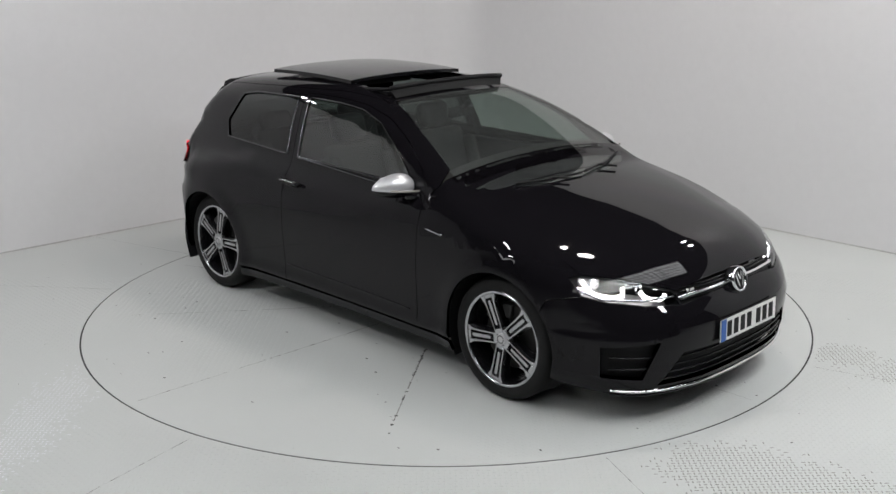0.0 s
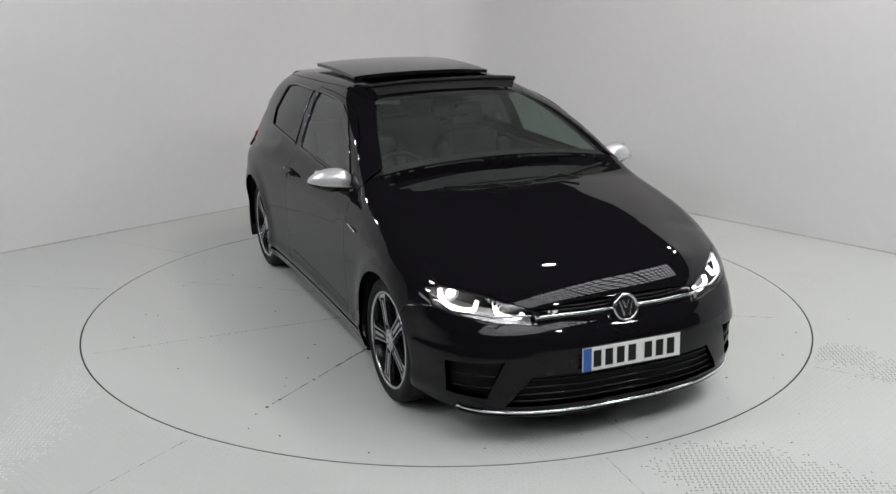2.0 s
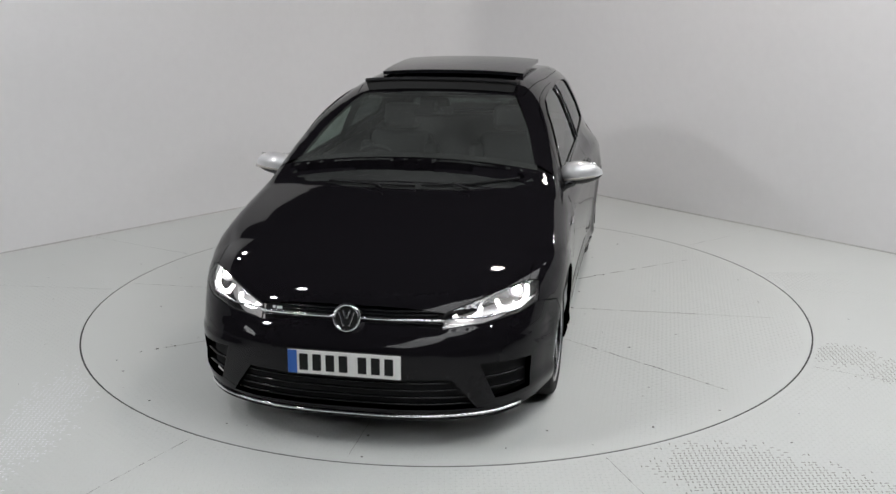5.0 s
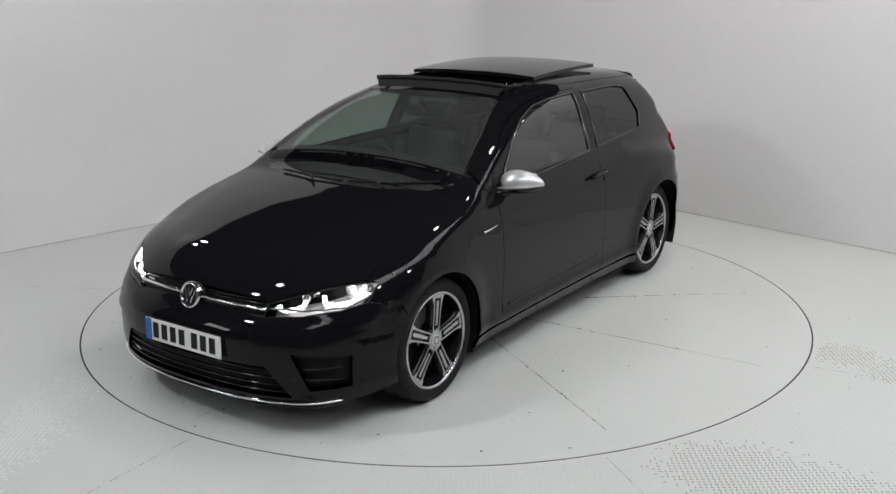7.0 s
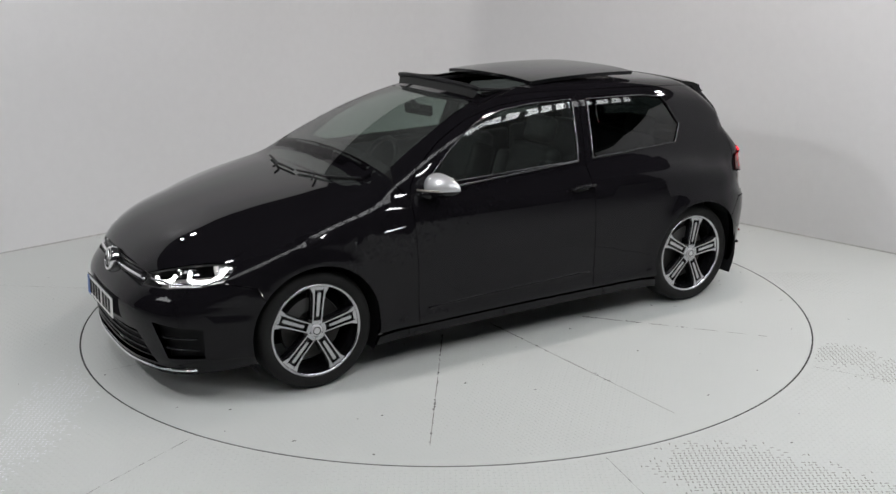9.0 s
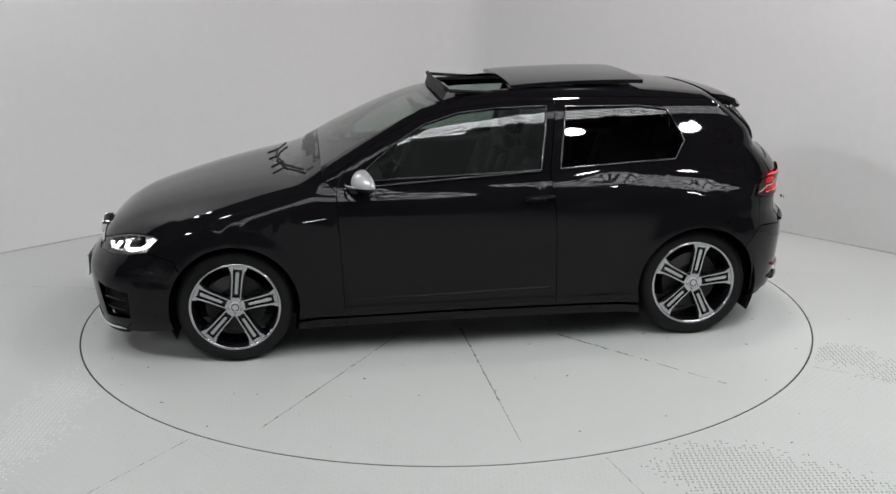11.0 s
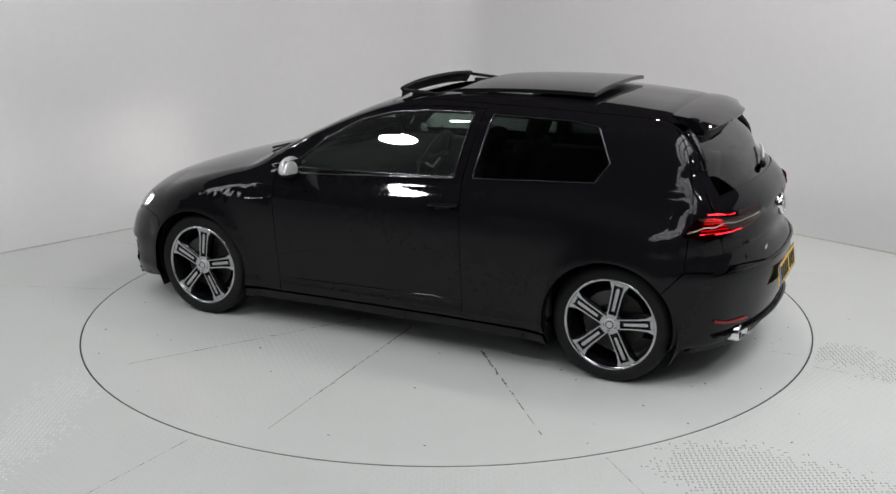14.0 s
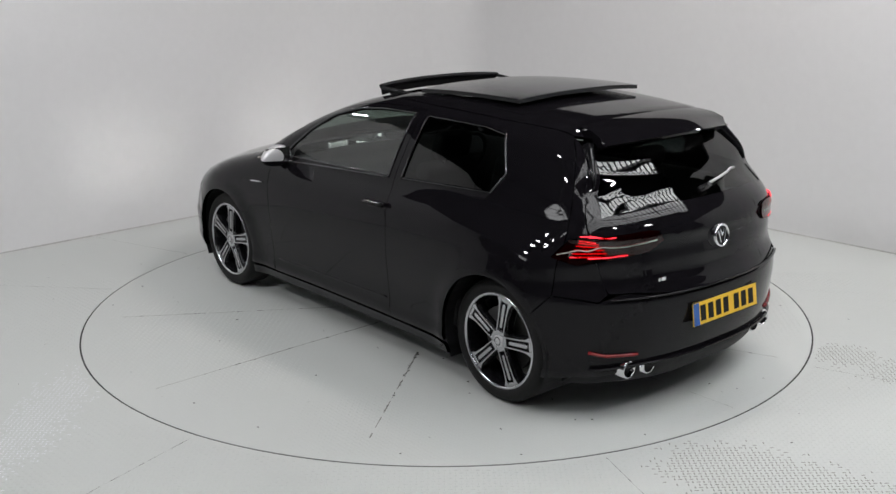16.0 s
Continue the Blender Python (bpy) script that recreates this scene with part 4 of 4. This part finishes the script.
# ---------------------------------------------------------------- nose
def place(bm, m):
    bmesh.ops.transform(bm, matrix=m, verts=bm.verts)
    return bm


def disc_bm(profile, at, ahead=1, tilt=0.0, n=32):
    """Rings round the car's long axis: (radius, depth) pairs, at a place; ahead 1 faces forward, -1 backward."""
    bm = lathe_bm(profile, n)
    return place(bm, Matrix.Translation(at) @ Matrix.Rotation(radians(tilt), 4, "Y") @ Matrix.Rotation(radians(-90 * ahead), 4, "Z"))


panel("upper_grille", both([nose(0, 0.594), nose(0.2, 0.595), (2.085, 0.42, 0.588), (2.06, 0.43, 0.648), (2.075, 0.25, 0.662), (2.085, 0, 0.668)]), V_FRONT, M_TRIM, car, off=-0.022, label="black upper grille")
for z in (0.632, 0.648):
    part("grille_slat", tube_bm(line_on([nose(-0.40, z), nose(-0.2, z), nose(0, z), nose(0.2, z), nose(0.40, z)], -0.010), 0.005, n=6), M_GLOSS, car, smooth=True)
for s in (1, -1):
    part("chrome_strip", tube_bm(line_on([nose(s * 0.06, 0.612), nose(s * 0.2, 0.611), nose(s * 0.425, 0.606)], 0.0), 0.0085, n=8), M_CHROME, car, "bright chrome grille strip", smooth=True)
    part("grille_slat", tube_bm(line_on([nose(s * 0.06, 0.598), nose(s * 0.2, 0.597), nose(s * 0.42, 0.593)], 0.0), 0.004, n=6), M_GLOSS, car, smooth=True)
part("model_badge", merge(box_bm(0.006, 0.028, 0.016, at=(2.066, -0.335, 0.632), bevel=0.002), box_bm(0.006, 0.014, 0.016, at=(2.060, -0.362, 0.632), bevel=0.002)), M_CHROME, car, "small chrome badge")
em = part("emblem", disc_bm([(0.0, 0.0), (0.052, 0.0), (0.060, -0.012), (0.062, -0.04)], (2.124, 0, 0.622), tilt=-14), M_INK, car, "round chrome emblem on dark disc", angle=40)
part("emblem_ring", disc_bm([(0.052, 0.002), (0.056, 0.009), (0.062, 0.007), (0.066, -0.006), (0.066, -0.03)], (2.124, 0, 0.622), tilt=-14, n=48), M_CHROME, em, smooth=True)
ARMS = [((-0.034, 0.030), (-0.012, -0.036)), ((0.034, 0.030), (0.012, -0.036)), ((-0.016, 0.036), (0.0, -0.002)), ((0.016, 0.036), (0.0, -0.002))]


def emblem_bars(at, tilt, ahead, size):
    bms = []
    for (a, b), (c, d) in ARMS:
        ln = math.hypot(c - a, d - b) * size
        bm = box_bm(0.006, 0.009 * size, ln, bevel=0.002, turn=Matrix.Rotation(math.atan2((c - a) * ahead, -(d - b)) , 4, "X"))
        bms.append(place(bm, Matrix.Translation(at) @ Matrix.Rotation(radians(tilt), 4, "Y") @ Matrix.Translation((0.003 * ahead, (a + c) / 2 * size * ahead, (b + d) / 2 * size))))
    return merge(*bms)


part("emblem_bars", emblem_bars((2.124, 0, 0.622), -14, 1, 1.0), M_CHROME, em, "plain chrome bars")

for s in (1, -1):
    flip = s < 0
    side = (lambda bm: mirrored(bm)) if flip else (lambda bm: bm)
    hl_pts = HL_LOW + HL_TOP
    lamp = panel("headlight", hl_pts, V_LAMP, M_REFLECTOR, car, off=-0.115, flange=0, flip=flip, cell=0.04, label="clear headlight with two glowing white daytime loops")
    panel("lens", hl_pts, V_LAMP, M_LENS, lamp, off=0.0, flange=0, flip=flip, cell=0.04).visible_shadow = False
    rimline = line_on(hl_pts + [hl_pts[0]], -0.012)
    part("lamp_edge", side(tube_bm(rimline, 0.006, n=6)), M_TRIM, lamp, smooth=True)
    for loop in ([(1.750, 0.775, 0.722), (1.785, 0.780, 0.680), (1.825, 0.760, 0.650), (1.885, 0.705, 0.638), (1.915, 0.665, 0.650), (1.905, 0.650, 0.695)],
                 [(1.970, 0.590, 0.678), (1.985, 0.585, 0.645), (2.010, 0.560, 0.626), (2.035, 0.515, 0.620), (2.050, 0.490, 0.630), (2.045, 0.480, 0.650)]):
        part("daytime_light", side(tube_bm(line_on(loop, -0.032, 0.012), 0.0100, n=8)), M_DRL, lamp, "glowing white loop", smooth=True)
    for k, (bx, by, bz, br) in enumerate(((1.770, 0.710, 0.680, 0.025), (1.905, 0.545, 0.652, 0.018))):
        part("projector", side(disc_bm([(br + 0.012, 0.0), (br + 0.008, 0.006), (br, 0.004), (br - 0.002, -0.07), (br + 0.006, -0.071)], (bx, by, bz), n=24)), M_CHROME if k else M_SATIN, lamp, "bright projector ring", smooth=True)
        if k == 0:
            part("bulb", side(disc_bm([(0.0, 0.002), (br * 0.75, 0.0), (br * 0.78, -0.004)], (bx - 0.066, by, bz), n=20)), M_BEAM, lamp, "glowing dipped beam")
        else:
            part("bulb", side(disc_bm([(0.0, 0.008), (br * 0.7, 0.005), (br * 0.95, -0.002)], (bx - 0.045, by, bz), n=20)), M_CHROME, lamp, smooth=True)
    part("reflector_bar", side(tube_bm(line_on([(1.74, 0.815, 0.675), (1.86, 0.755, 0.630), (1.98, 0.60, 0.615), (2.06, 0.43, 0.624)], -0.02), 0.006, n=6)), M_CHROME, lamp, smooth=True)
    # side intakes
    panel("intake", INTAKE, V_FRONT, M_TRIM, bumper, off=-0.045, flange=0, gap=-0.02, flip=flip, label="black side intake")
    for z in (0.300, 0.355):
        part("intake_slat", side(tube_bm(line_on([nose(0.61, z), nose(0.70, z), nose(0.79, z)], -0.020), 0.011, n=6, flat=0.5)), M_GLOSS, bumper, smooth=True)

panel("lower_grille", LOW_GRILLE, V_FRONT, M_TRIM, bumper, off=-0.045, flange=0, gap=-0.035, cell=0.08, label="black lower grille")
for z, w in ((0.235, 0.545), (0.27, 0.53), (0.305, 0.515), (0.340, 0.50)):
    part("grille_slat", tube_bm(line_on([nose(y, z) for y in np.linspace(-w, w, 9)], -0.016), 0.0085, n=6, flat=0.6), M_GLOSS, bumper, smooth=True)
lip = [nose(y, 0.184 + 0.010 * (abs(y) / 0.8) ** 3) for y in np.linspace(-0.765, 0.765, 21)]
part("chrome_lip", tube_bm(line_on(lip, 0.004), 0.0085, n=8, flat=0.8), M_CHROME, bumper, "thin chrome line along the lower lip", smooth=True)
part("splitter", tube_bm(line_on([nose(y, 0.156 + 0.012 * (abs(y) / 0.8) ** 3) for y in np.linspace(-0.76, 0.76, 21)], -0.004), 0.014, n=8, flat=0.6), M_GLOSS, bumper, "gloss black lower lip", smooth=True)
part("parking_sensor", disc_bm([(0.0, 0.002), (0.010, 0.001), (0.011, -0.004)], nose(0.46, 0.47)), M_GLOSS, bumper)
part("parking_sensor", disc_bm([(0.0, 0.002), (0.010, 0.001), (0.011, -0.004)], nose(-0.46, 0.47)), M_GLOSS, bumper)


def plate(x, z, tilt, ahead, mat, label):
    turn = Matrix.Translation((x, 0, z)) @ Matrix.Rotation(radians(tilt), 4, "Y")
    p = part("number_plate", place(box_bm(0.007, 0.52, 0.111, bevel=0.002), turn), mat, car, label)
    part("band", place(box_bm(0.003, 0.042, 0.107, at=(0.0045 * ahead, -0.237 * ahead, 0)), turn), M_PLATE_B, p, "blue end band")
    for i in range(7):
        y = -0.185 + 0.061 * i + (0.026 if i > 3 else 0)
        part("bar", place(box_bm(0.003, 0.040, 0.077, at=(0.0045 * ahead, y * ahead, 0), bevel=0.001), turn), M_INK, p, "plain dark bar")
    part("plate_edge", place(merge(box_bm(0.004, 0.53, 0.005, at=(0, 0, 0.0575)), box_bm(0.004, 0.53, 0.005, at=(0, 0, -0.0575))), turn), M_INK, p)
    return p


plate(2.190, 0.428, -2, 1, M_PLATE_W, "white number plate with plain dark bars")
plate(-2.060, 0.515, 8, -1, M_PLATE_Y, "yellow number plate with plain dark bars")

# ---------------------------------------------------------------- glass edge, wipers, mirrors, handles
cowl = panel("scuttle", both([(1.14, 0, 0.98), (1.12, 0.3, 0.98), (1.045, 0.57, 0.98), (0.92, 0.70, 0.975), (0.795, 0.742, 0.985), (0.735, 0.69, 1.0), (0.85, 0.65, 0.99), (0.985, 0.55, 0.985), (1.065, 0.3, 0.985), (1.085, 0, 0.985)]), V_TOP, M_INK, car, off=-0.014, label="black plastic scuttle below the windscreen")
for blade_pts, arm_pts in (([(0.90, 0.60, 1.0), (1.01, 0.36, 1.0), (1.065, 0.10, 1.0)], [(1.09, 0.36, 0.98), (1.05, 0.30, 0.99), (1.025, 0.26, 1.0)]),
                           ([(1.075, 0.07, 1.0), (1.07, -0.18, 1.0), (1.02, -0.42, 1.0)], [(1.125, -0.10, 0.98), (1.085, -0.14, 0.99), (1.07, -0.19, 1.0)])):
    blade = part("wiper", tube_bm(line_on(blade_pts, 0.014), 0.0065, n=6), M_TRIM, car, "black wiper blade and arm", smooth=True)
    part("wiper_arm", tube_bm(line_on(arm_pts, 0.020), 0.007, n=6), M_TRIM, blade, smooth=True)

for s in (1, -1):
    cap = bmesh.new()
    bmesh.ops.create_uvsphere(cap, u_segments=32, v_segments=20, radius=1)
    for v in cap.verts:
        x, y, z = v.co
        k = 0.66 + 0.34 * (1 - (y + 1) / 2) ** 0.6
        v.co = Vector(((0.075 * x * k if x > 0 else 0.035 * x), 0.118 * y, (0.082 if z > 0 else 0.064) * z * k))
        v.co.x -= 0.05 * ((y + 1) / 2) ** 2
    place(cap, Matrix.Translation((0.60, 0.905, 0.992)))
    low = cap.copy()
    bmesh.ops.bisect_plane(cap, geom=cap.verts[:] + cap.edges[:] + cap.faces[:], plane_co=(0, 0.9, 0.972), plane_no=(0, 0.12, -1), clear_outer=True)
    bmesh.ops.bisect_plane(low, geom=low.verts[:] + low.edges[:] + low.faces[:], plane_co=(0, 0.9, 0.9715), plane_no=(0, -0.12, 1), clear_outer=True)
    if s < 0:
        mirrored(cap), mirrored(low)
    mirror = part("door_mirror", cap, M_SATIN, car, "satin silver door mirror cap", smooth=True)
    part("mirror_foot", low, M_GLOSS, mirror, "gloss black lower housing", smooth=True)
    side = (lambda bm: mirrored(bm)) if s < 0 else (lambda bm: bm)
    part("indicator", side(tube_bm([(0.690, 0.82, 0.975), (0.688, 0.90, 0.984), (0.655, 0.985, 0.992)], 0.006, n=6)), M_AMBER, mirror, "clear indicator strip", smooth=True)
    part("mirror_arm", side(tube_bm([(0.64, 0.87, 0.955), (0.655, 0.83, 0.945), (0.67, 0.79, 0.945)], [0.024, 0.026, 0.034], n=10)), M_GLOSS, mirror, smooth=True)
    part("mirror_glass", side(box_bm(0.004, 0.17, 0.095, at=(0.565, 0.90, 1.005), bevel=0.001)), M_MIRROR, mirror)
    sail = panel("mirror_sail", [(0.73, 0.83, 0.95), (0.63, 0.80, 0.972), (0.52, 0.77, 1.018), (0.60, 0.785, 0.992), (0.70, 0.81, 0.955)], V_SIDE, M_GLOSS, car, off=0.004, flip=s < 0, flange=0, gap=0)
    handle = part("door_handle", side(tube_bm(line_on([(-0.295, 0.885, 0.868), (-0.33, 0.885, 0.872), (-0.43, 0.885, 0.877), (-0.465, 0.885, 0.879)], 0.022, 0.02), 0.017, n=10, flat=0.65)), M_PAINT, car, "black body-coloured door handle", smooth=True)
    part("handle_cup", side(tube_bm(line_on([(-0.33, 0.885, 0.86), (-0.42, 0.885, 0.865)], 0.0, 0.02), 0.020, n=8, flat=0.4)), M_INK, handle, smooth=True)
    part("wing_badge", side(tube_bm(line_on([(0.93, 0.885, 0.792), (0.87, 0.885, 0.797), (0.80, 0.885, 0.803)], 0.002, 0.02), [0.006, 0.006, 0.0055, 0.005, 0.004, 0.003, 0.003, 0.003, 0.003][:len(line_on([(0.93, 0.885, 0.792), (0.87, 0.885, 0.797), (0.80, 0.885, 0.803)], 0.002, 0.02))], n=6)), M_CHROME, car, "small chrome wing badge", smooth=True)

# ---------------------------------------------------------------- roof: sunroof, deflector, spoiler
def roof_at(x, y):
    return float(roof_z(np.array(x))) - 0.035 * (abs(y) / 0.6) ** 2.6


def slab(name, xs, ys, zf, thick, mat, parent, label=""):
    """A bowed plate over a grid, with rounded thickness."""
    top, low = [], []
    bm = bmesh.new()
    for x in xs:
        top.append([bm.verts.new((x, y, zf(x, y))) for y in ys])
        low.append([bm.verts.new((x, y, zf(x, y) - thick)) for y in ys])
    nx, ny = len(xs), len(ys)
    for i in range(nx - 1):
        for j in range(ny - 1):
            bm.faces.new((top[i][j], top[i + 1][j], top[i + 1][j + 1], top[i][j + 1]))
            bm.faces.new((low[i][j], low[i][j + 1], low[i + 1][j + 1], low[i + 1][j]))
    for i in range(nx - 1):
        bm.faces.new((top[i][0], low[i][0], low[i + 1][0], top[i + 1][0]))
        bm.faces.new((top[i][-1], top[i + 1][-1], low[i + 1][-1], low[i][-1]))
    for j in range(ny - 1):
        bm.faces.new((top[0][j], top[0][j + 1], low[0][j + 1], low[0][j]))
        bm.faces.new((top[-1][j], low[-1][j], low[-1][j + 1], top[-1][j + 1]))
    return part(name, bm, mat, parent, label, angle=40)


sunroof = slab("sunroof", np.linspace(-0.29, -1.08, 14), np.linspace(-0.46, 0.46, 15), lambda x, y: roof_at(x, y) + 0.036 - 0.028 * (x + 0.66), 0.022, M_GLOSS, car, "dark glass sunroof panel slid open above the roof")
for s in (1, -1):
    part("sunroof_arm", tube_bm([(-0.35, s * 0.40, 1.40), (-0.5, s * 0.41, 1.445), (-0.62, s * 0.41, 1.455)], 0.010, n=6), M_TRIM, sunroof, smooth=True)
    part("sunroof_rail", box_bm(0.74, 0.03, 0.02, at=(-0.34, s * 0.43, 1.395), bevel=0.004), M_TRIM, sunroof)
bow = [(0.11 - 0.03 * (abs(y) / 0.47) ** 2.2, y, roof_at(0.08, y) + 0.042) for y in np.linspace(-0.47, 0.47, 17)]
defl = part("wind_deflector", tube_bm(bow, 0.012, n=8, flat=1.1), M_TRIM, car, "raised black wind deflector bar", smooth=True)
net = bmesh.new()
up = [net.verts.new(Vector(p) + Vector((0, 0, -0.01))) for p in bow]
dn = [net.verts.new((p[0] + 0.02, p[1] * 0.95, roof_at(0.1, p[1]) - 0.012)) for p in bow]
for i in range(len(bow) - 1):
    net.faces.new((up[i], up[i + 1], dn[i + 1], dn[i]))
part("deflector_net", net, M_INK, defl, "black mesh net", smooth=True)
for s in (1, -1):
    part("deflector_arm", tube_bm([(0.07, s * 0.465, roof_at(0.08, 0.46) + 0.035), (-0.12, s * 0.45, 1.41), (-0.30, s * 0.44, 1.40)], 0.011, n=6), M_TRIM, defl, smooth=True)

bm = bmesh.new()
rows = []
for y in np.linspace(-0.485, 0.485, 25):
    k = abs(y) / 0.50
    drop = 0.035 * (abs(y) / 0.6) ** 2.6
    tip = -1.745 + 0.075 * k ** 2.4
    rows.append([bm.verts.new((x, y * w, z - drop)) for x, z, w in ((-1.50, 1.394, 0.97), (-1.58, 1.384, 0.99), (-1.66 + 0.02 * k, 1.362, 1.0), (tip + 0.02, 1.333, 1.0), (tip, 1.322, 1.0), (tip + 0.012, 1.310, 1.0), (-1.67 + 0.05 * k, 1.305, 0.99), (-1.60, 1.318, 0.96))])
for a, b in zip(rows, rows[1:]):
    for k in range(7):
        bm.faces.new((a[k], a[k + 1], b[k + 1], b[k]))
bm.faces.new(rows[0])
bm.faces.new(rows[-1])
spoiler = part("roof_spoiler", bm, M_PAINT, car, "black roof spoiler", angle=50)
part("brake_light", box_bm(0.006, 0.30, 0.012, at=(-1.738, 0, 1.314), bevel=0.002), M_GLOSS, spoiler)
for s in (1, -1):
    fin = line_on([(-1.60, s * 0.515, 1.305), (-1.68, s * 0.57, 1.21), (-1.75, s * 0.615, 1.12)], 0.002)
    k = len(fin)
    part("spoiler_fin", tube_bm(fin, [0.004 + 0.024 * (1 - i / (k - 1)) for i in range(k)], n=10), M_GLOSS, spoiler, "gloss black side fin", smooth=True)

# ---------------------------------------------------------------- tail
TAIL_LAMP = [(-1.675, 0.85, 0.835), (-1.74, 0.83, 0.945), (-1.90, 0.72, 0.952), tail(0.40, 0.935), tail(0.385, 0.90), tail(0.45, 0.845), (-1.92, 0.70, 0.815), (-1.80, 0.80, 0.800)]
for s in (1, -1):
    flip = s < 0
    side = (lambda bm: mirrored(bm)) if flip else (lambda bm: bm)
    tl = panel("tail_light", TAIL_LAMP, V_REAR, M_INK, car, off=0.003, flip=flip, flange=0.01, cell=0.04, label="smoked red tail light with glowing rows")
    panel("lens", TAIL_LAMP, V_REAR, M_RED_LENS, tl, off=0.014, flip=flip, flange=0.012, cell=0.04).visible_shadow = False
    for i in range(7):
        z = 0.836 + 0.0155 * i
        y0, y1 = 0.640 + 0.008 * i, 0.790 - 0.009 * i
        part("led_row", side(tube_bm(line_on([tail(y0, z), tail((y0 + y1) / 2, z), tail(y1, z)], 0.010, 0.02), 0.0032, n=6)), M_TAIL, tl, "glowing red row", smooth=True)
    part("led_row", side(tube_bm(line_on([tail(0.56, 0.838), tail(0.65, 0.832), tail(0.72, 0.83)], 0.010, 0.02), 0.005, n=6)), M_TAIL, tl, "glowing red row", smooth=True)
    part("led_row", side(tube_bm(line_on([tail(0.60, 0.930), tail(0.70, 0.932)], 0.010, 0.02), 0.004, n=6)), M_TAIL, tl, "glowing red row", smooth=True)
    part("clear_strip", side(tube_bm(line_on([tail(0.42, 0.905), tail(0.55, 0.885), (-1.85, 0.77, 0.868), (-1.70, 0.84, 0.85)], 0.011, 0.02), 0.0045, n=6)), M_AMBER, tl, "clear reversing strip", smooth=True)
    for y in (0.555, 0.435):
        pipe = part("exhaust_pipe", disc_bm([(0.034, -0.12), (0.036, 0.0), (0.040, 0.004), (0.045, -0.004), (0.046, -0.12)], (-1.950 + 0.02 * (y > 0.5), s * y, 0.280), ahead=-1, n=28), M_CHROME, car, "polished round exhaust tailpipe", smooth=True)
        part("pipe_inside", disc_bm([(0.0, -0.10), (0.035, -0.10)], (-1.950 + 0.02 * (y > 0.5), s * y, 0.280), ahead=-1, n=20), M_INK, pipe)
    part("rear_reflector", side(tube_bm(line_on([tail(0.52, 0.36), tail(0.66, 0.365), (-1.88, 0.78, 0.375)], 0.003, 0.03), 0.012, n=6, flat=0.7)), plain("red_reflector", (0.16, 0.01, 0.012), 0.2, grain=0.2), rear_bumper, "dark red reflector strip", smooth=True)
em2 = part("rear_emblem", disc_bm([(0.0, 0.0), (0.048, 0.0), (0.055, -0.012), (0.056, -0.03)], (-2.012, 0, 0.855), ahead=-1, tilt=6), M_INK, car, "round chrome emblem on tailgate", angle=40)
part("emblem_ring", disc_bm([(0.047, 0.002), (0.051, 0.008), (0.056, 0.006), (0.059, -0.006), (0.059, -0.03)], (-2.012, 0, 0.855), ahead=-1, tilt=6, n=48), M_CHROME, em2, smooth=True)
part("emblem_bars", emblem_bars((-2.012, 0, 0.855), 6, -1, 0.92), M_CHROME, em2, "plain chrome bars")
part("model_badge", merge(box_bm(0.006, 0.030, 0.018, at=(-2.010, 0.435, 0.725), bevel=0.002), box_bm(0.006, 0.012, 0.018, at=(-2.010, 0.465, 0.725), bevel=0.002)), M_CHROME, car, "small chrome tailgate badge")
rw = part("rear_wiper", tube_bm(line_on([(-1.875, -0.02, 1.062), (-1.85, -0.18, 1.085), (-1.81, -0.36, 1.11)], 0.022), 0.007, n=6), M_SATIN, car, "rear wiper on the tailgate glass", smooth=True)
part("wiper_pivot", tube_bm(line_on([(-1.885, 0.04, 1.052), (-1.875, -0.05, 1.062)], 0.018), 0.017, n=10), M_GLOSS, rw, smooth=True)
part("bumper_lip", tube_bm(line_on([tail(y, 0.635) for y in np.linspace(-0.66, 0.66, 15)], 0.006), 0.008, n=6, flat=0.6), M_GLOSS, rear_bumper, smooth=True)
part("diffuser_lip", tube_bm(line_on([tail(y, 0.318 - 0.02 * (abs(y) / 0.7) ** 2) for y in np.linspace(-0.72, 0.72, 15)], 0.012), 0.012, n=6, flat=0.5), M_PAINT, rear_bumper, smooth=True)


# ---------------------------------------------------------------- what moves
def motions():
    walk(table, [(t, pose(0, 0, 0, 0, 0, a)) for t, a in TURN])
    rows = []
    for t, a in TURN:
        c, s = math.cos(radians(a)), math.sin(radians(a))
        rows.append((t, pose(c * CAR_OFF[0] - s * CAR_OFF[1], s * CAR_OFF[0] + c * CAR_OFF[1], 0, 0, 0, a)))
    walk(car, rows)


motions()
